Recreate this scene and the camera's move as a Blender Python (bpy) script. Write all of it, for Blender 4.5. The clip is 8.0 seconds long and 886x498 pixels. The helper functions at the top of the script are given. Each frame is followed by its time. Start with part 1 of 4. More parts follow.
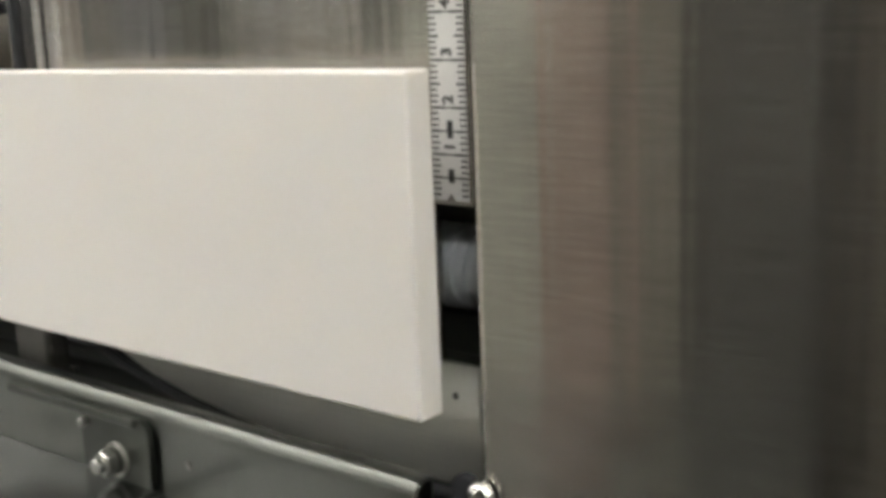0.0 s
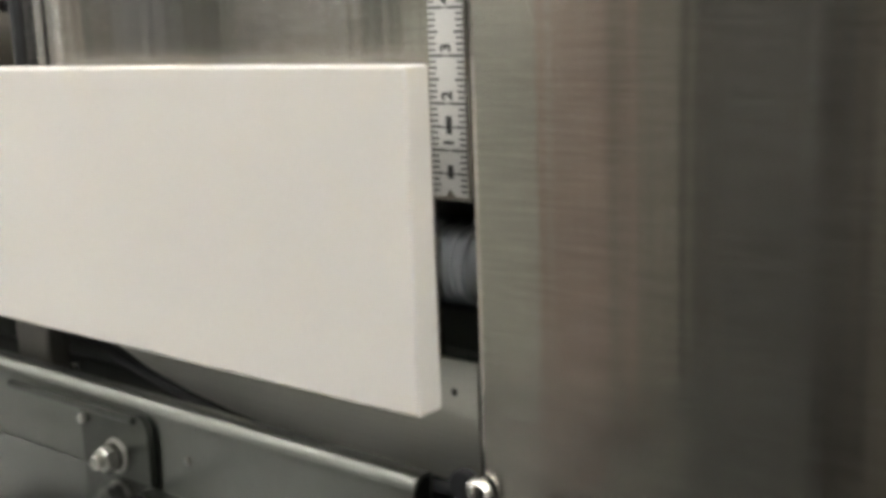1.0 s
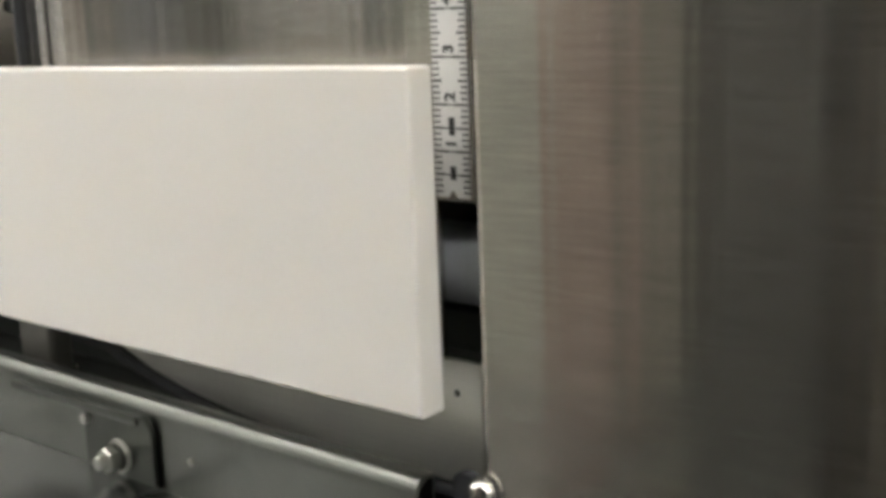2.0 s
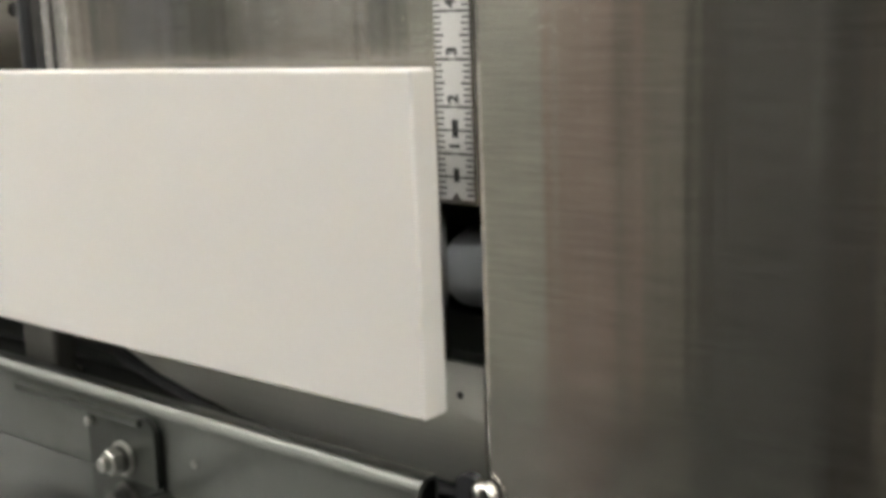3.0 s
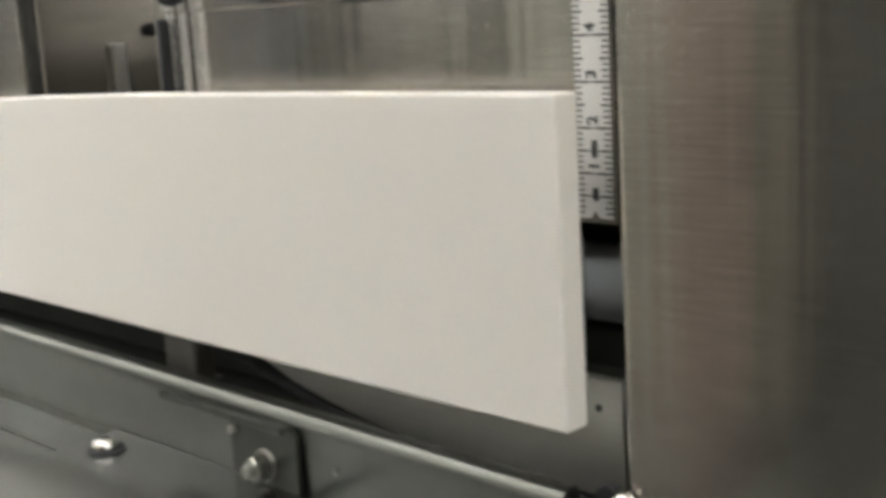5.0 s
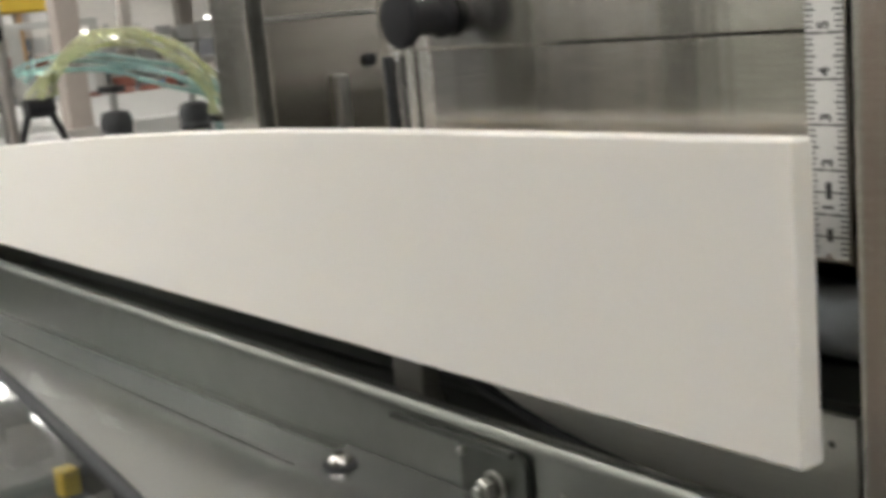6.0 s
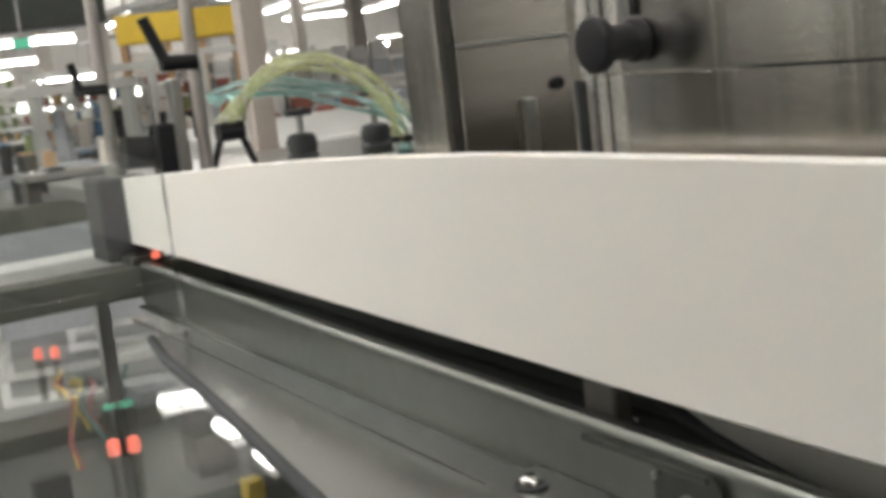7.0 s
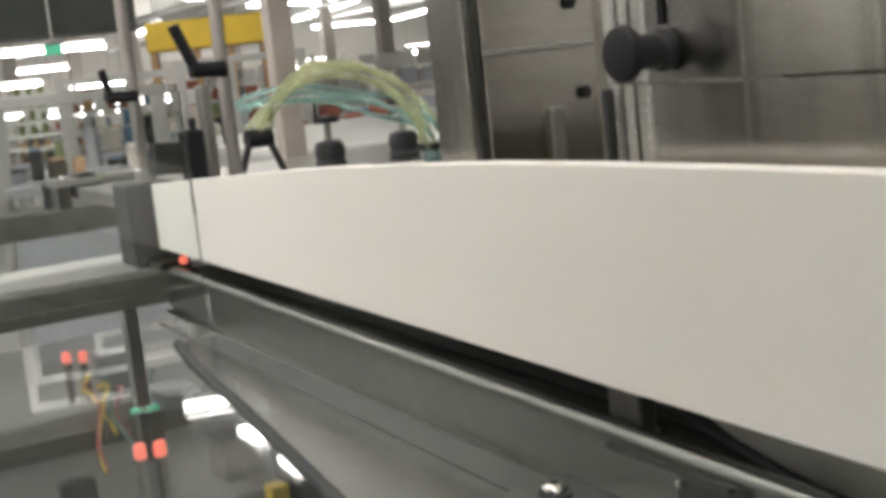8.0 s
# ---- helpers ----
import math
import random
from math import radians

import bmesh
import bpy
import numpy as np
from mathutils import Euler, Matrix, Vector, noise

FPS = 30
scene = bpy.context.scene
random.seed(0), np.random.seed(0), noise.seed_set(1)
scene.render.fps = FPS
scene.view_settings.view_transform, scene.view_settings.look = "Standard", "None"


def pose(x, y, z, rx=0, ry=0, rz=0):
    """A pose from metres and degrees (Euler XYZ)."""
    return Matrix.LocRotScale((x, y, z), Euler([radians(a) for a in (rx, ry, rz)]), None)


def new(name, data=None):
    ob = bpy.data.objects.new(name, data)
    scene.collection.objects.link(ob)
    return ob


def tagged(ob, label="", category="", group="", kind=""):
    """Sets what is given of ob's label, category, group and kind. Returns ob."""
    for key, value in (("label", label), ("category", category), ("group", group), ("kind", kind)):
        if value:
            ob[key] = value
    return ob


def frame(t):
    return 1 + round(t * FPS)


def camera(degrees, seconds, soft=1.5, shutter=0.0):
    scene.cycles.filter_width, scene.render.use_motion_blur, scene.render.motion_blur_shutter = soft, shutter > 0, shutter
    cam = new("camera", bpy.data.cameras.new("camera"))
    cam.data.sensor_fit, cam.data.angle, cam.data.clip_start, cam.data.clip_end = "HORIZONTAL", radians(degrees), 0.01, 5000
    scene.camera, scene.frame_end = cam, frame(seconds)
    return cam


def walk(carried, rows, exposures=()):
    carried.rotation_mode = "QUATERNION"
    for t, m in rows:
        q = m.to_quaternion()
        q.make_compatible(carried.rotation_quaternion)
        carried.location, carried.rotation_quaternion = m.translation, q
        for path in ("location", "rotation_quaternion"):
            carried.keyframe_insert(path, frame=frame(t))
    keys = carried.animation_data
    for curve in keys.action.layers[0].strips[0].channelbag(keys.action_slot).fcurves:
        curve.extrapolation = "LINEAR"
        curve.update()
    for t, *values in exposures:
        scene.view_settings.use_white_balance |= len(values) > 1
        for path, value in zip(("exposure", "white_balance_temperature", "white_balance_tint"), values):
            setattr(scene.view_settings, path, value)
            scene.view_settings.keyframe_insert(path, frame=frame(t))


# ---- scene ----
Z0 = 1.15  # height of the tape's zero over the hall floor

cam = camera(39.39, 8.0, soft=4.4, shutter=0.5)
walk(cam, [
    (0, pose(0.4223, -0.5179, Z0 + 0.1099, 78.43, 2.21, 39.32)),
    (0.5, pose(0.4228, -0.5178, Z0 + 0.1080, 78.46, 2.16, 39.37)),
    (1, pose(0.4246, -0.5174, Z0 + 0.1063, 78.55, 2.12, 39.48)),
    (1.5, pose(0.4242, -0.5159, Z0 + 0.1087, 78.35, 2.19, 39.56)),
    (3, pose(0.4258, -0.5169, Z0 + 0.1057, 78.77, 2.10, 39.87)),
    (3.5, pose(0.4236, -0.5199, Z0 + 0.1107, 78.47, 2.23, 39.61)),
    (4, pose(0.4261, -0.5201, Z0 + 0.1113, 78.55, 2.36, 40.11)),
    (4.2, pose(0.4252, -0.5209, Z0 + 0.1147, 78.39, 2.50, 40.65)),
    (5.3, pose(0.4122, -0.5661, Z0 + 0.1298, 78.87, 3.62, 45.62)),
    (5.5, pose(0.4101, -0.5761, Z0 + 0.1386, 78.71, 3.91, 47.13)),
    (6, pose(0.4142, -0.5893, Z0 + 0.1587, 78.99, 5.12, 51.85)),
    (6.5, pose(0.4189, -0.6026, Z0 + 0.1648, 79.70, 6.73, 56.13)),
    (7, pose(0.4119, -0.6107, Z0 + 0.1679, 80.51, 6.35, 59.55)),
    (7.5, pose(0.4134, -0.6140, Z0 + 0.1684, 81.01, 6.18, 61.01)),
    (8, pose(0.4157, -0.6127, Z0 + 0.1676, 81.04, 6.03, 60.84)),
], exposures=[(0, 0.0), (4.2, 0.0), (5.3, -0.2), (8, -0.34)])

# ---------------- light ----------------
world = bpy.data.worlds.new("world")
scene.world = world
world.use_nodes = True
world.node_tree.nodes["Background"].inputs[0].default_value = (0.75, 0.85, 1.0, 1)
world.node_tree.nodes["Background"].inputs[1].default_value = 0.05


# ---------------- materials ----------------
def mat_new(name):
    m = bpy.data.materials.new(name)
    m.use_nodes = True
    return m, m.node_tree.nodes, m.node_tree.links, m.node_tree.nodes["Principled BSDF"]


def surface(name, color, rough=0.5, metal=0.0, grain=60.0, vary=0.12, bump=0.1, stretch=(1, 1, 1), spec=0.5, depth=0.0004):
    """A base colour that varies at two scales, with fine relief; stretch draws the grain out along an axis."""
    m, n, l, b = mat_new(name)
    co = n.new("ShaderNodeTexCoord")
    mp = n.new("ShaderNodeMapping")
    mp.inputs["Scale"].default_value = stretch
    l.new(co.outputs["Object"], mp.inputs["Vector"])
    fine = n.new("ShaderNodeTexNoise")
    fine.inputs["Scale"].default_value, fine.inputs["Detail"].default_value = grain, 4
    l.new(mp.outputs[0], fine.inputs["Vector"])
    big = n.new("ShaderNodeTexNoise")
    big.inputs["Scale"].default_value, big.inputs["Detail"].default_value = 6.0, 3
    l.new(co.outputs["Object"], big.inputs["Vector"])
    add = n.new("ShaderNodeMath")
    add.operation = "ADD"
    l.new(fine.outputs["Fac"], add.inputs[0])
    l.new(big.outputs["Fac"], add.inputs[1])
    ramp = n.new("ShaderNodeMapRange")
    ramp.inputs["From Min"].default_value, ramp.inputs["From Max"].default_value = 0.6, 1.4
    l.new(add.outputs[0], ramp.inputs["Value"])
    mix = n.new("ShaderNodeMix")
    mix.data_type = "RGBA"
    mix.inputs["A"].default_value = (*[max(0, c * (1 - vary)) for c in color], 1)
    mix.inputs["B"].default_value = (*[min(1, c * (1 + vary)) for c in color], 1)
    l.new(ramp.outputs[0], mix.inputs["Factor"])
    l.new(mix.outputs["Result"], b.inputs["Base Color"])
    rr = n.new("ShaderNodeMapRange")
    rr.inputs["To Min"].default_value, rr.inputs["To Max"].default_value = rough * 0.85, min(1, rough * 1.2)
    l.new(big.outputs["Fac"], rr.inputs["Value"])
    l.new(rr.outputs[0], b.inputs["Roughness"])
    b.inputs["Metallic"].default_value = metal
    b.inputs["Specular IOR Level"].default_value = spec
    if bump:
        bp = n.new("ShaderNodeBump")
        bp.inputs["Strength"].default_value, bp.inputs["Distance"].default_value = bump, depth
        l.new(fine.outputs["Fac"], bp.inputs["Height"])
        l.new(bp.outputs[0], b.inputs["Normal"])
    return m


def brushed(name, color, rough, aniso, stretch, vary=0.08, bump=0.06, wave=0.00034):
    """Sheet steel with a straight grain: the reflections are drawn out across the grain."""
    m = surface(name, color, rough, 1.0, 3.0, vary, bump, stretch)
    n, l = m.node_tree.nodes, m.node_tree.links
    b = n["Principled BSDF"]
    b.inputs["Anisotropic"].default_value = aniso
    t = n.new("ShaderNodeTangent")
    t.direction_type, t.uv_map = "UV_MAP", "grain"
    l.new(t.outputs[0], b.inputs["Tangent"])
    # the sheet is never quite flat: long upright waves
    co = n.new("ShaderNodeTexCoord")
    mp = n.new("ShaderNodeMapping")
    mp.inputs["Scale"].default_value = (1, 1, 0.03)
    l.new(co.outputs["Object"], mp.inputs["Vector"])
    wv = n.new("ShaderNodeTexNoise")
    wv.inputs["Scale"].default_value, wv.inputs["Detail"].default_value = 40.0, 2
    l.new(mp.outputs[0], wv.inputs["Vector"])
    bp = n.new("ShaderNodeBump")
    bp.inputs["Strength"].default_value, bp.inputs["Distance"].default_value = 1.0, wave
    l.new(wv.outputs["Fac"], bp.inputs["Height"])
    old = b.inputs["Normal"].links[0].from_node
    l.new(bp.outputs[0], old.inputs["Normal"])
    return m


def glow(name, color, strength):
    m, n, l, b = mat_new(name)
    b.inputs["Base Color"].default_value = (*color, 1)
    b.inputs["Emission Color"].default_value = (*color, 1)
    b.inputs["Emission Strength"].default_value = strength
    return m


def clear(name, color=(1, 1, 1), rough=0.02, ior=1.45):
    m, n, l, b = mat_new(name)
    b.inputs["Base Color"].default_value = (*color, 1)
    b.inputs["Roughness"].default_value = rough
    b.inputs["IOR"].default_value = ior
    b.inputs["Transmission Weight"].default_value = 1.0
    return m


STEEL = brushed("brushed_steel", (0.60, 0.578, 0.535), 0.17, 0.92, (8, 1, 150), 0.24, 0.02)
# paler copy of STEEL: the bend's bright reflections are helped by its colour
STEEL_B = brushed("brushed_steel_lit_bend", (0.72, 0.70, 0.66), 0.24, 0.94, (8, 1, 150), 0.15, 0.02)
STEEL_LO = brushed("steel_lower", (0.84, 0.83, 0.78), 0.38, 0.4, (3, 1, 260))
STEEL_X = brushed("brushed_steel_end", (0.42, 0.40, 0.36), 0.24, 0.75, (1, 4, 150), 0.22, 0.04, 0.00004)
CHANNEL = surface("satin_channel_steel", (0.195, 0.202, 0.186), 0.30, 1.0, 40.0, 0.10, 0.10, (1, 8, 1))
TRAY = surface("satin_tray_steel", (0.33, 0.335, 0.335), 0.22, 1.0, 40.0, 0.10, 0.12, (1, 8, 1))
CHROME = surface("polished_steel", (0.72, 0.71, 0.68), 0.12, 1.0, 50.0, 0.05, 0.05)
ZINC = surface("dull_zinc", (0.34, 0.34, 0.31), 0.34, 1.0, 90.0, 0.12, 0.05)
DARKSTEEL = surface("dark_steel", (0.10, 0.10, 0.09), 0.35, 0.8, 60.0, 0.2, 0.1)
WHITE = surface("white_polyethylene", (0.80, 0.775, 0.73), 0.55, 0.0, 220.0, 0.016, 0.012, spec=0.3)
WHITE.node_tree.nodes["Principled BSDF"].inputs["Subsurface Weight"].default_value = 0.5
WHITE.node_tree.nodes["Principled BSDF"].inputs["Subsurface Radius"].default_value = (1.0, 0.95, 0.85)
WHITE.node_tree.nodes["Principled BSDF"].inputs["Subsurface Scale"].default_value = 0.006
BLACK = surface("black_plastic", (0.011, 0.011, 0.013), 0.5, 0.0, 150.0, 0.2, 0.05, spec=0.3)
RUBBER = surface("black_rubber", (0.03, 0.032, 0.035), 0.6, 0.0, 90.0, 0.2, 0.1)
# near-black that carries the shade of recesses in its colour
VOID = surface("interior_shade_black", (0.02, 0.024, 0.02), 0.6, 0.0, 20.0, 0.3, 0.1)
TAPE = surface("tape_enamel", (0.74, 0.74, 0.72), 0.4, 0.0, 300.0, 0.04, 0.0)
INK = surface("black_ink", (0.03, 0.03, 0.03), 0.5, 0.0, 300.0, 0.1, 0.0)
PLASTIC_W = surface("white_moulded_plastic", (0.42, 0.45, 0.48), 0.45, 0.0, 100.0, 0.04, 0.03)
PAINT_G = surface("grey_machine_paint", (0.24, 0.25, 0.24), 0.45, 0.0, 60.0, 0.08, 0.05)
PAINT_W = surface("white_machine_paint", (0.72, 0.72, 0.70), 0.4, 0.0, 60.0, 0.05, 0.05)
ALU = surface("anodised_aluminium", (0.52, 0.52, 0.50), 0.35, 1.0, 80.0, 0.06, 0.05)
FLOOR = surface("epoxy_floor", (0.36, 0.37, 0.36), 0.3, 0.0, 8.0, 0.12, 0.05)
HALLWALL = surface("hall_wall_paint", (0.82, 0.79, 0.75), 0.6, 0.0, 12.0, 0.08, 0.05)
CEIL = surface("ceiling_deck", (0.58, 0.57, 0.54), 0.7, 0.0, 8.0, 0.15, 0.1)
YELLOW = surface("yellow_paint", (0.85, 0.58, 0.05), 0.45, 0.0, 30.0, 0.08, 0.05)
ORANGE = surface("cardboard", (0.50, 0.32, 0.17), 0.8, 0.0, 40.0, 0.15, 0.1)
BLUE = surface("blue_bins", (0.08, 0.18, 0.32), 0.5, 0.0, 40.0, 0.12, 0.05)
REDBROWN = surface("red_brown_crates", (0.28, 0.09, 0.06), 0.6, 0.0, 40.0, 0.15, 0.05)
GREENB = surface("green_crates", (0.20, 0.24, 0.10), 0.6, 0.0, 40.0, 0.2, 0.05)
GREYB = surface("grey_bins", (0.30, 0.31, 0.33), 0.5, 0.0, 40.0, 0.12, 0.05)
PANELW = surface("cream_partition", (0.62, 0.57, 0.52), 0.6, 0.0, 20.0, 0.1, 0.05)
TUBE_Y = clear("yellow_green_tube", (0.92, 0.95, 0.66), 0.2, 1.3)
TUBE_Y.node_tree.nodes["Principled BSDF"].inputs["Transmission Weight"].default_value = 0.75
TUBE_T = clear("teal_tube", (0.60, 0.85, 0.83), 0.15, 1.3)
TUBE_T.node_tree.nodes["Principled BSDF"].inputs["Transmission Weight"].default_value = 0.8
PC = clear("clear_polycarbonate", (0.93, 0.96, 0.95), 0.02, 1.5)
LAMP = glow("lamp_diffuser", (1.0, 0.972, 0.93), 31.0)
# added upward glow, a fill for the ceiling
CEIL_FILL = glow("ceiling_fill_glow", (1.0, 0.965, 0.91), 12.0)
LED_R = glow("red_indicator", (1.0, 0.20, 0.13), 1.3)
LED_G = glow("green_indicator", (0.12, 0.62, 0.38), 0.55)


# ---------------- building helpers ----------------
def empty(name, x=0, y=0, z=0, rz=0):
    ob = new(name)
    ob.matrix_basis = pose(x, y, z, 0, 0, rz)
    return ob


def part(name, bm, material, parent=None, label="", smooth=False):
    me = bpy.data.meshes.new(name)
    if smooth:
        for f in bm.faces:
            f.smooth = True
        for e in bm.edges:
            e.smooth = e.calc_face_angle(0) < 0.6
    uv = bm.loops.layers.uv.new("grain")
    for f in bm.faces:
        for lp in f.loops:
            lp[uv].uv = (lp.vert.co.z, lp.vert.co.x + lp.vert.co.y)
    bm.to_mesh(me)
    bm.free()
    me.materials.append(material)
    ob = new(name, me)
    if parent is not None:
        ob.parent = parent
    if label:
        ob["label"] = label
    return ob


def box(x0, x1, y0, y1, z0, z1, bevel=0.0, segs=2, bm=None):
    own = bmesh.new()
    bmesh.ops.create_cube(own, size=1)
    for v in own.verts:
        v.co = Vector((x0 + (v.co.x + 0.5) * (x1 - x0), y0 + (v.co.y + 0.5) * (y1 - y0), z0 + (v.co.z + 0.5) * (z1 - z0)))
    if bevel:
        bmesh.ops.bevel(own, geom=own.edges[:], offset=bevel, segments=segs, profile=0.5, affect="EDGES")
    return merge(bm, own)


def merge(bm, own):
    if bm is None:
        return own
    me = bpy.data.meshes.new("tmp")
    own.to_mesh(me)
    own.free()
    bm.from_mesh(me)
    bpy.data.meshes.remove(me)
    return bm


def lathe(profile, m=None, n=32, bm=None):
    """Turns a profile of (radius, height) round z, then moves it by m."""
    own = bmesh.new()
    rings = []
    for r, h in profile:
        rings.append([own.verts.new((max(r, 1e-5) * math.cos(6.2831853 * k / n), max(r, 1e-5) * math.sin(6.2831853 * k / n), h)) for k in range(n)])
    for a, b in zip(rings, rings[1:]):
        for k in range(n):
            own.faces.new((a[k], a[(k + 1) % n], b[(k + 1) % n], b[k]))
    own.faces.new(rings[0][::-1])
    own.faces.new(rings[-1])
    bmesh.ops.recalc_face_normals(own, faces=own.faces[:])
    if m is not None:
        bmesh.ops.transform(own, matrix=m, verts=own.verts[:])
    return merge(bm, own)


def sweep(points, radius, n=10, bm=None):
    """A round tube along points."""
    own = bmesh.new()
    pts = [Vector(p) for p in points]
    rings = []
    for i, p in enumerate(pts):
        d = (pts[min(i + 1, len(pts) - 1)] - pts[max(i - 1, 0)]).normalized()
        up = Vector((0, 0, 1)) if abs(d.z) < 0.9 else Vector((1, 0, 0))
        a = d.cross(up).normalized()
        b = d.cross(a)
        rings.append([own.verts.new(p + radius * (a * math.cos(6.2831853 * k / n) + b * math.sin(6.2831853 * k / n))) for k in range(n)])
    for r, s in zip(rings, rings[1:]):
        for k in range(n):
            own.faces.new((r[k], r[(k + 1) % n], s[(k + 1) % n], s[k]))
    own.faces.new(rings[0][::-1])
    own.faces.new(rings[-1])
    bmesh.ops.recalc_face_normals(own, faces=own.faces[:])
    return merge(bm, own)


def prism(outline, y0, y1, bm=None, axis="y"):
    """A flat outline, (x, z) across y or (x, y) across z, given a thickness."""
    own = bmesh.new()
    put = (lambda u, v, w: (u, w, v)) if axis == "y" else (lambda u, v, w: (u, v, w))
    a = [own.verts.new(put(u, v, y0)) for u, v in outline]
    b = [own.verts.new(put(u, v, y1)) for u, v in outline]
    n = len(outline)
    own.faces.new(a)
    own.faces.new(b[::-1])
    for k in range(n):
        own.faces.new((a[k], b[k], b[(k + 1) % n], a[(k + 1) % n]))
    bmesh.ops.recalc_face_normals(own, faces=own.faces[:])
    return merge(bm, own)


def arc(cx, cy, r, a0, a1, n=8):
    return [(cx + r * math.cos(radians(a0 + (a1 - a0) * k / n)), cy + r * math.sin(radians(a0 + (a1 - a0) * k / n))) for k in range(n + 1)]


# ---------------- the hall ----------------
HX0, HX1, HY0, HY1, HZ = -46.0, 12.0, -13.0, 32.0, 3.3
tagged(part("floor", box(HX0, HX1, HY0, HY1, -0.2, 0.0), FLOOR), "grey coated concrete factory floor", "floor", kind="structure")
tagged(part("ceiling", box(HX0, HX1, HY0, HY1, HZ, HZ + 0.2), CEIL), "pale grey painted hall ceiling", "ceiling", kind="structure")
tagged(part("wall_west", box(HX0 - 0.2, HX0, HY0, HY1, 0, HZ), HALLWALL), "beige painted hall wall", "wall", kind="structure")
tagged(part("wall_east", box(HX1, HX1 + 0.2, HY0, HY1, 0, HZ), HALLWALL), "beige painted hall wall", "wall", kind="structure")
tagged(part("wall_south", box(HX0, HX1, HY0 - 0.2, HY0, 0, HZ), HALLWALL), "beige painted hall wall", "wall", kind="structure")
tagged(part("wall_north", box(HX0, HX1, HY1, HY1 + 0.2, 0, HZ), HALLWALL), "beige painted hall wall", "wall", kind="structure")


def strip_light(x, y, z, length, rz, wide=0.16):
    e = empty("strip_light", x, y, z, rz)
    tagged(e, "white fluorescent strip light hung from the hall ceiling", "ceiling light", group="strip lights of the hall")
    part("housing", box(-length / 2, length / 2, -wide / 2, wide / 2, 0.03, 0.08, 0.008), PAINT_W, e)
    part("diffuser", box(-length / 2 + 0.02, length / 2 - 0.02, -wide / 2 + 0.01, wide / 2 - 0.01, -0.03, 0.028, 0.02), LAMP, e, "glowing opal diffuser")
    # invented glow on top of the housing, lifts ceiling and ambient light
    part("ceiling_fill", box(-length / 2 + 0.03, length / 2 - 0.03, -wide / 2 + 0.02, wide / 2 - 0.02, 0.0805, 0.095, 0.004, 1), CEIL_FILL, e, "added glow that brightens the hall ceiling")
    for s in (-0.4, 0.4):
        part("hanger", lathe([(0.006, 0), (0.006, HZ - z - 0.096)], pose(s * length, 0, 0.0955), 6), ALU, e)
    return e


def polar(az, dist):
    """A place in the hall by its bearing from the filmer's stand, in degrees left of the machine's depth."""
    return 0.40 - math.sin(radians(az)) * dist, -0.61 + math.cos(radians(az)) * dist


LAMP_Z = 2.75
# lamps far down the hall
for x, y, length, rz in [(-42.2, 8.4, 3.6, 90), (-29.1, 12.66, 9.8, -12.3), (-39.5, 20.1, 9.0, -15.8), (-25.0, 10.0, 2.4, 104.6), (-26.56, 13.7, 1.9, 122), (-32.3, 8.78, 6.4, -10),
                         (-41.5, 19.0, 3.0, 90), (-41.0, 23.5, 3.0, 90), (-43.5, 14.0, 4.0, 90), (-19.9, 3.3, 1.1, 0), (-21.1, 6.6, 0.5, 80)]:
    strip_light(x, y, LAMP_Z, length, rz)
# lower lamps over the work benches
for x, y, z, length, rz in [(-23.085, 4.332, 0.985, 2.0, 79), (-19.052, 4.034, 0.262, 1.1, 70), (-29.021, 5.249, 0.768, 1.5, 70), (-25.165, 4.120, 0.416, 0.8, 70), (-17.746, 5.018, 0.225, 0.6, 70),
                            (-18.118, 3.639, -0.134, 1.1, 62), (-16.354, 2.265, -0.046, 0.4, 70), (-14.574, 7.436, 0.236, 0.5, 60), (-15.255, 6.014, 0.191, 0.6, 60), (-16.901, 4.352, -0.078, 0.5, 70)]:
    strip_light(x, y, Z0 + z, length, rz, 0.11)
# rows over the machine and the aisle; unseen y=-9.5 row added to brighten the south wall
for x in (-7.5, -4.5, -1.5, 1.5, 4.5):
    for y in (-9.5, -5.6, -3.2, -0.9):
        strip_light(x, y, LAMP_Z, 2.4, 0)
# last lamp is unseen, added to light the east wall the housing mirrors
for x, y, length, rz in [(-10.18, 2.57, 0.55, 75), (-8.95, 2.50, 0.45, 0), (-7.80, 2.46, 0.75, 0), (-2.6, 3.0, 2.4, 0), (1.5, 3.0, 2.4, 0), (10.6, 8.6, 2.4, 90)]:
    strip_light(x, y, LAMP_Z, length, rz)

# ---------------- the machine: walls ----------------
wall = tagged(empty("machine_wall", 0, 0, Z0), "brushed stainless steel machine wall with a narrow slot", "machine panel")
part("upper_panel", box(-0.355, 0.0138, 0.0, 0.004, -0.003, 0.1276, 0.0006, 1), STEEL, wall)
part("top_panel", box(-0.355, 0.0138, -0.0012, 0.004, 0.1292, 0.75, 0.0008, 1), STEEL, wall)


def bent_end(front, z0, z1):
    """The end of a sheet that folds back towards the housing, slopes set for bright and dark streaks."""
    line = [(-0.3552, 0.0), (-0.3575, 0.0)]
    for slope in (2, 8, 14, 16, 10, 22, 25, 14, 15, 11, 3, 20, 23, 13, 14, 7, 2, 1):
        line.append((line[-1][0] - 0.00425, line[-1][1] + 0.00425 * math.tan(radians(slope))))
    outline = [(x, y + front) for x, y in line] + [(x, y + front + 0.003) for x, y in reversed(line)]
    return prism(outline, z0, z1, axis="z")


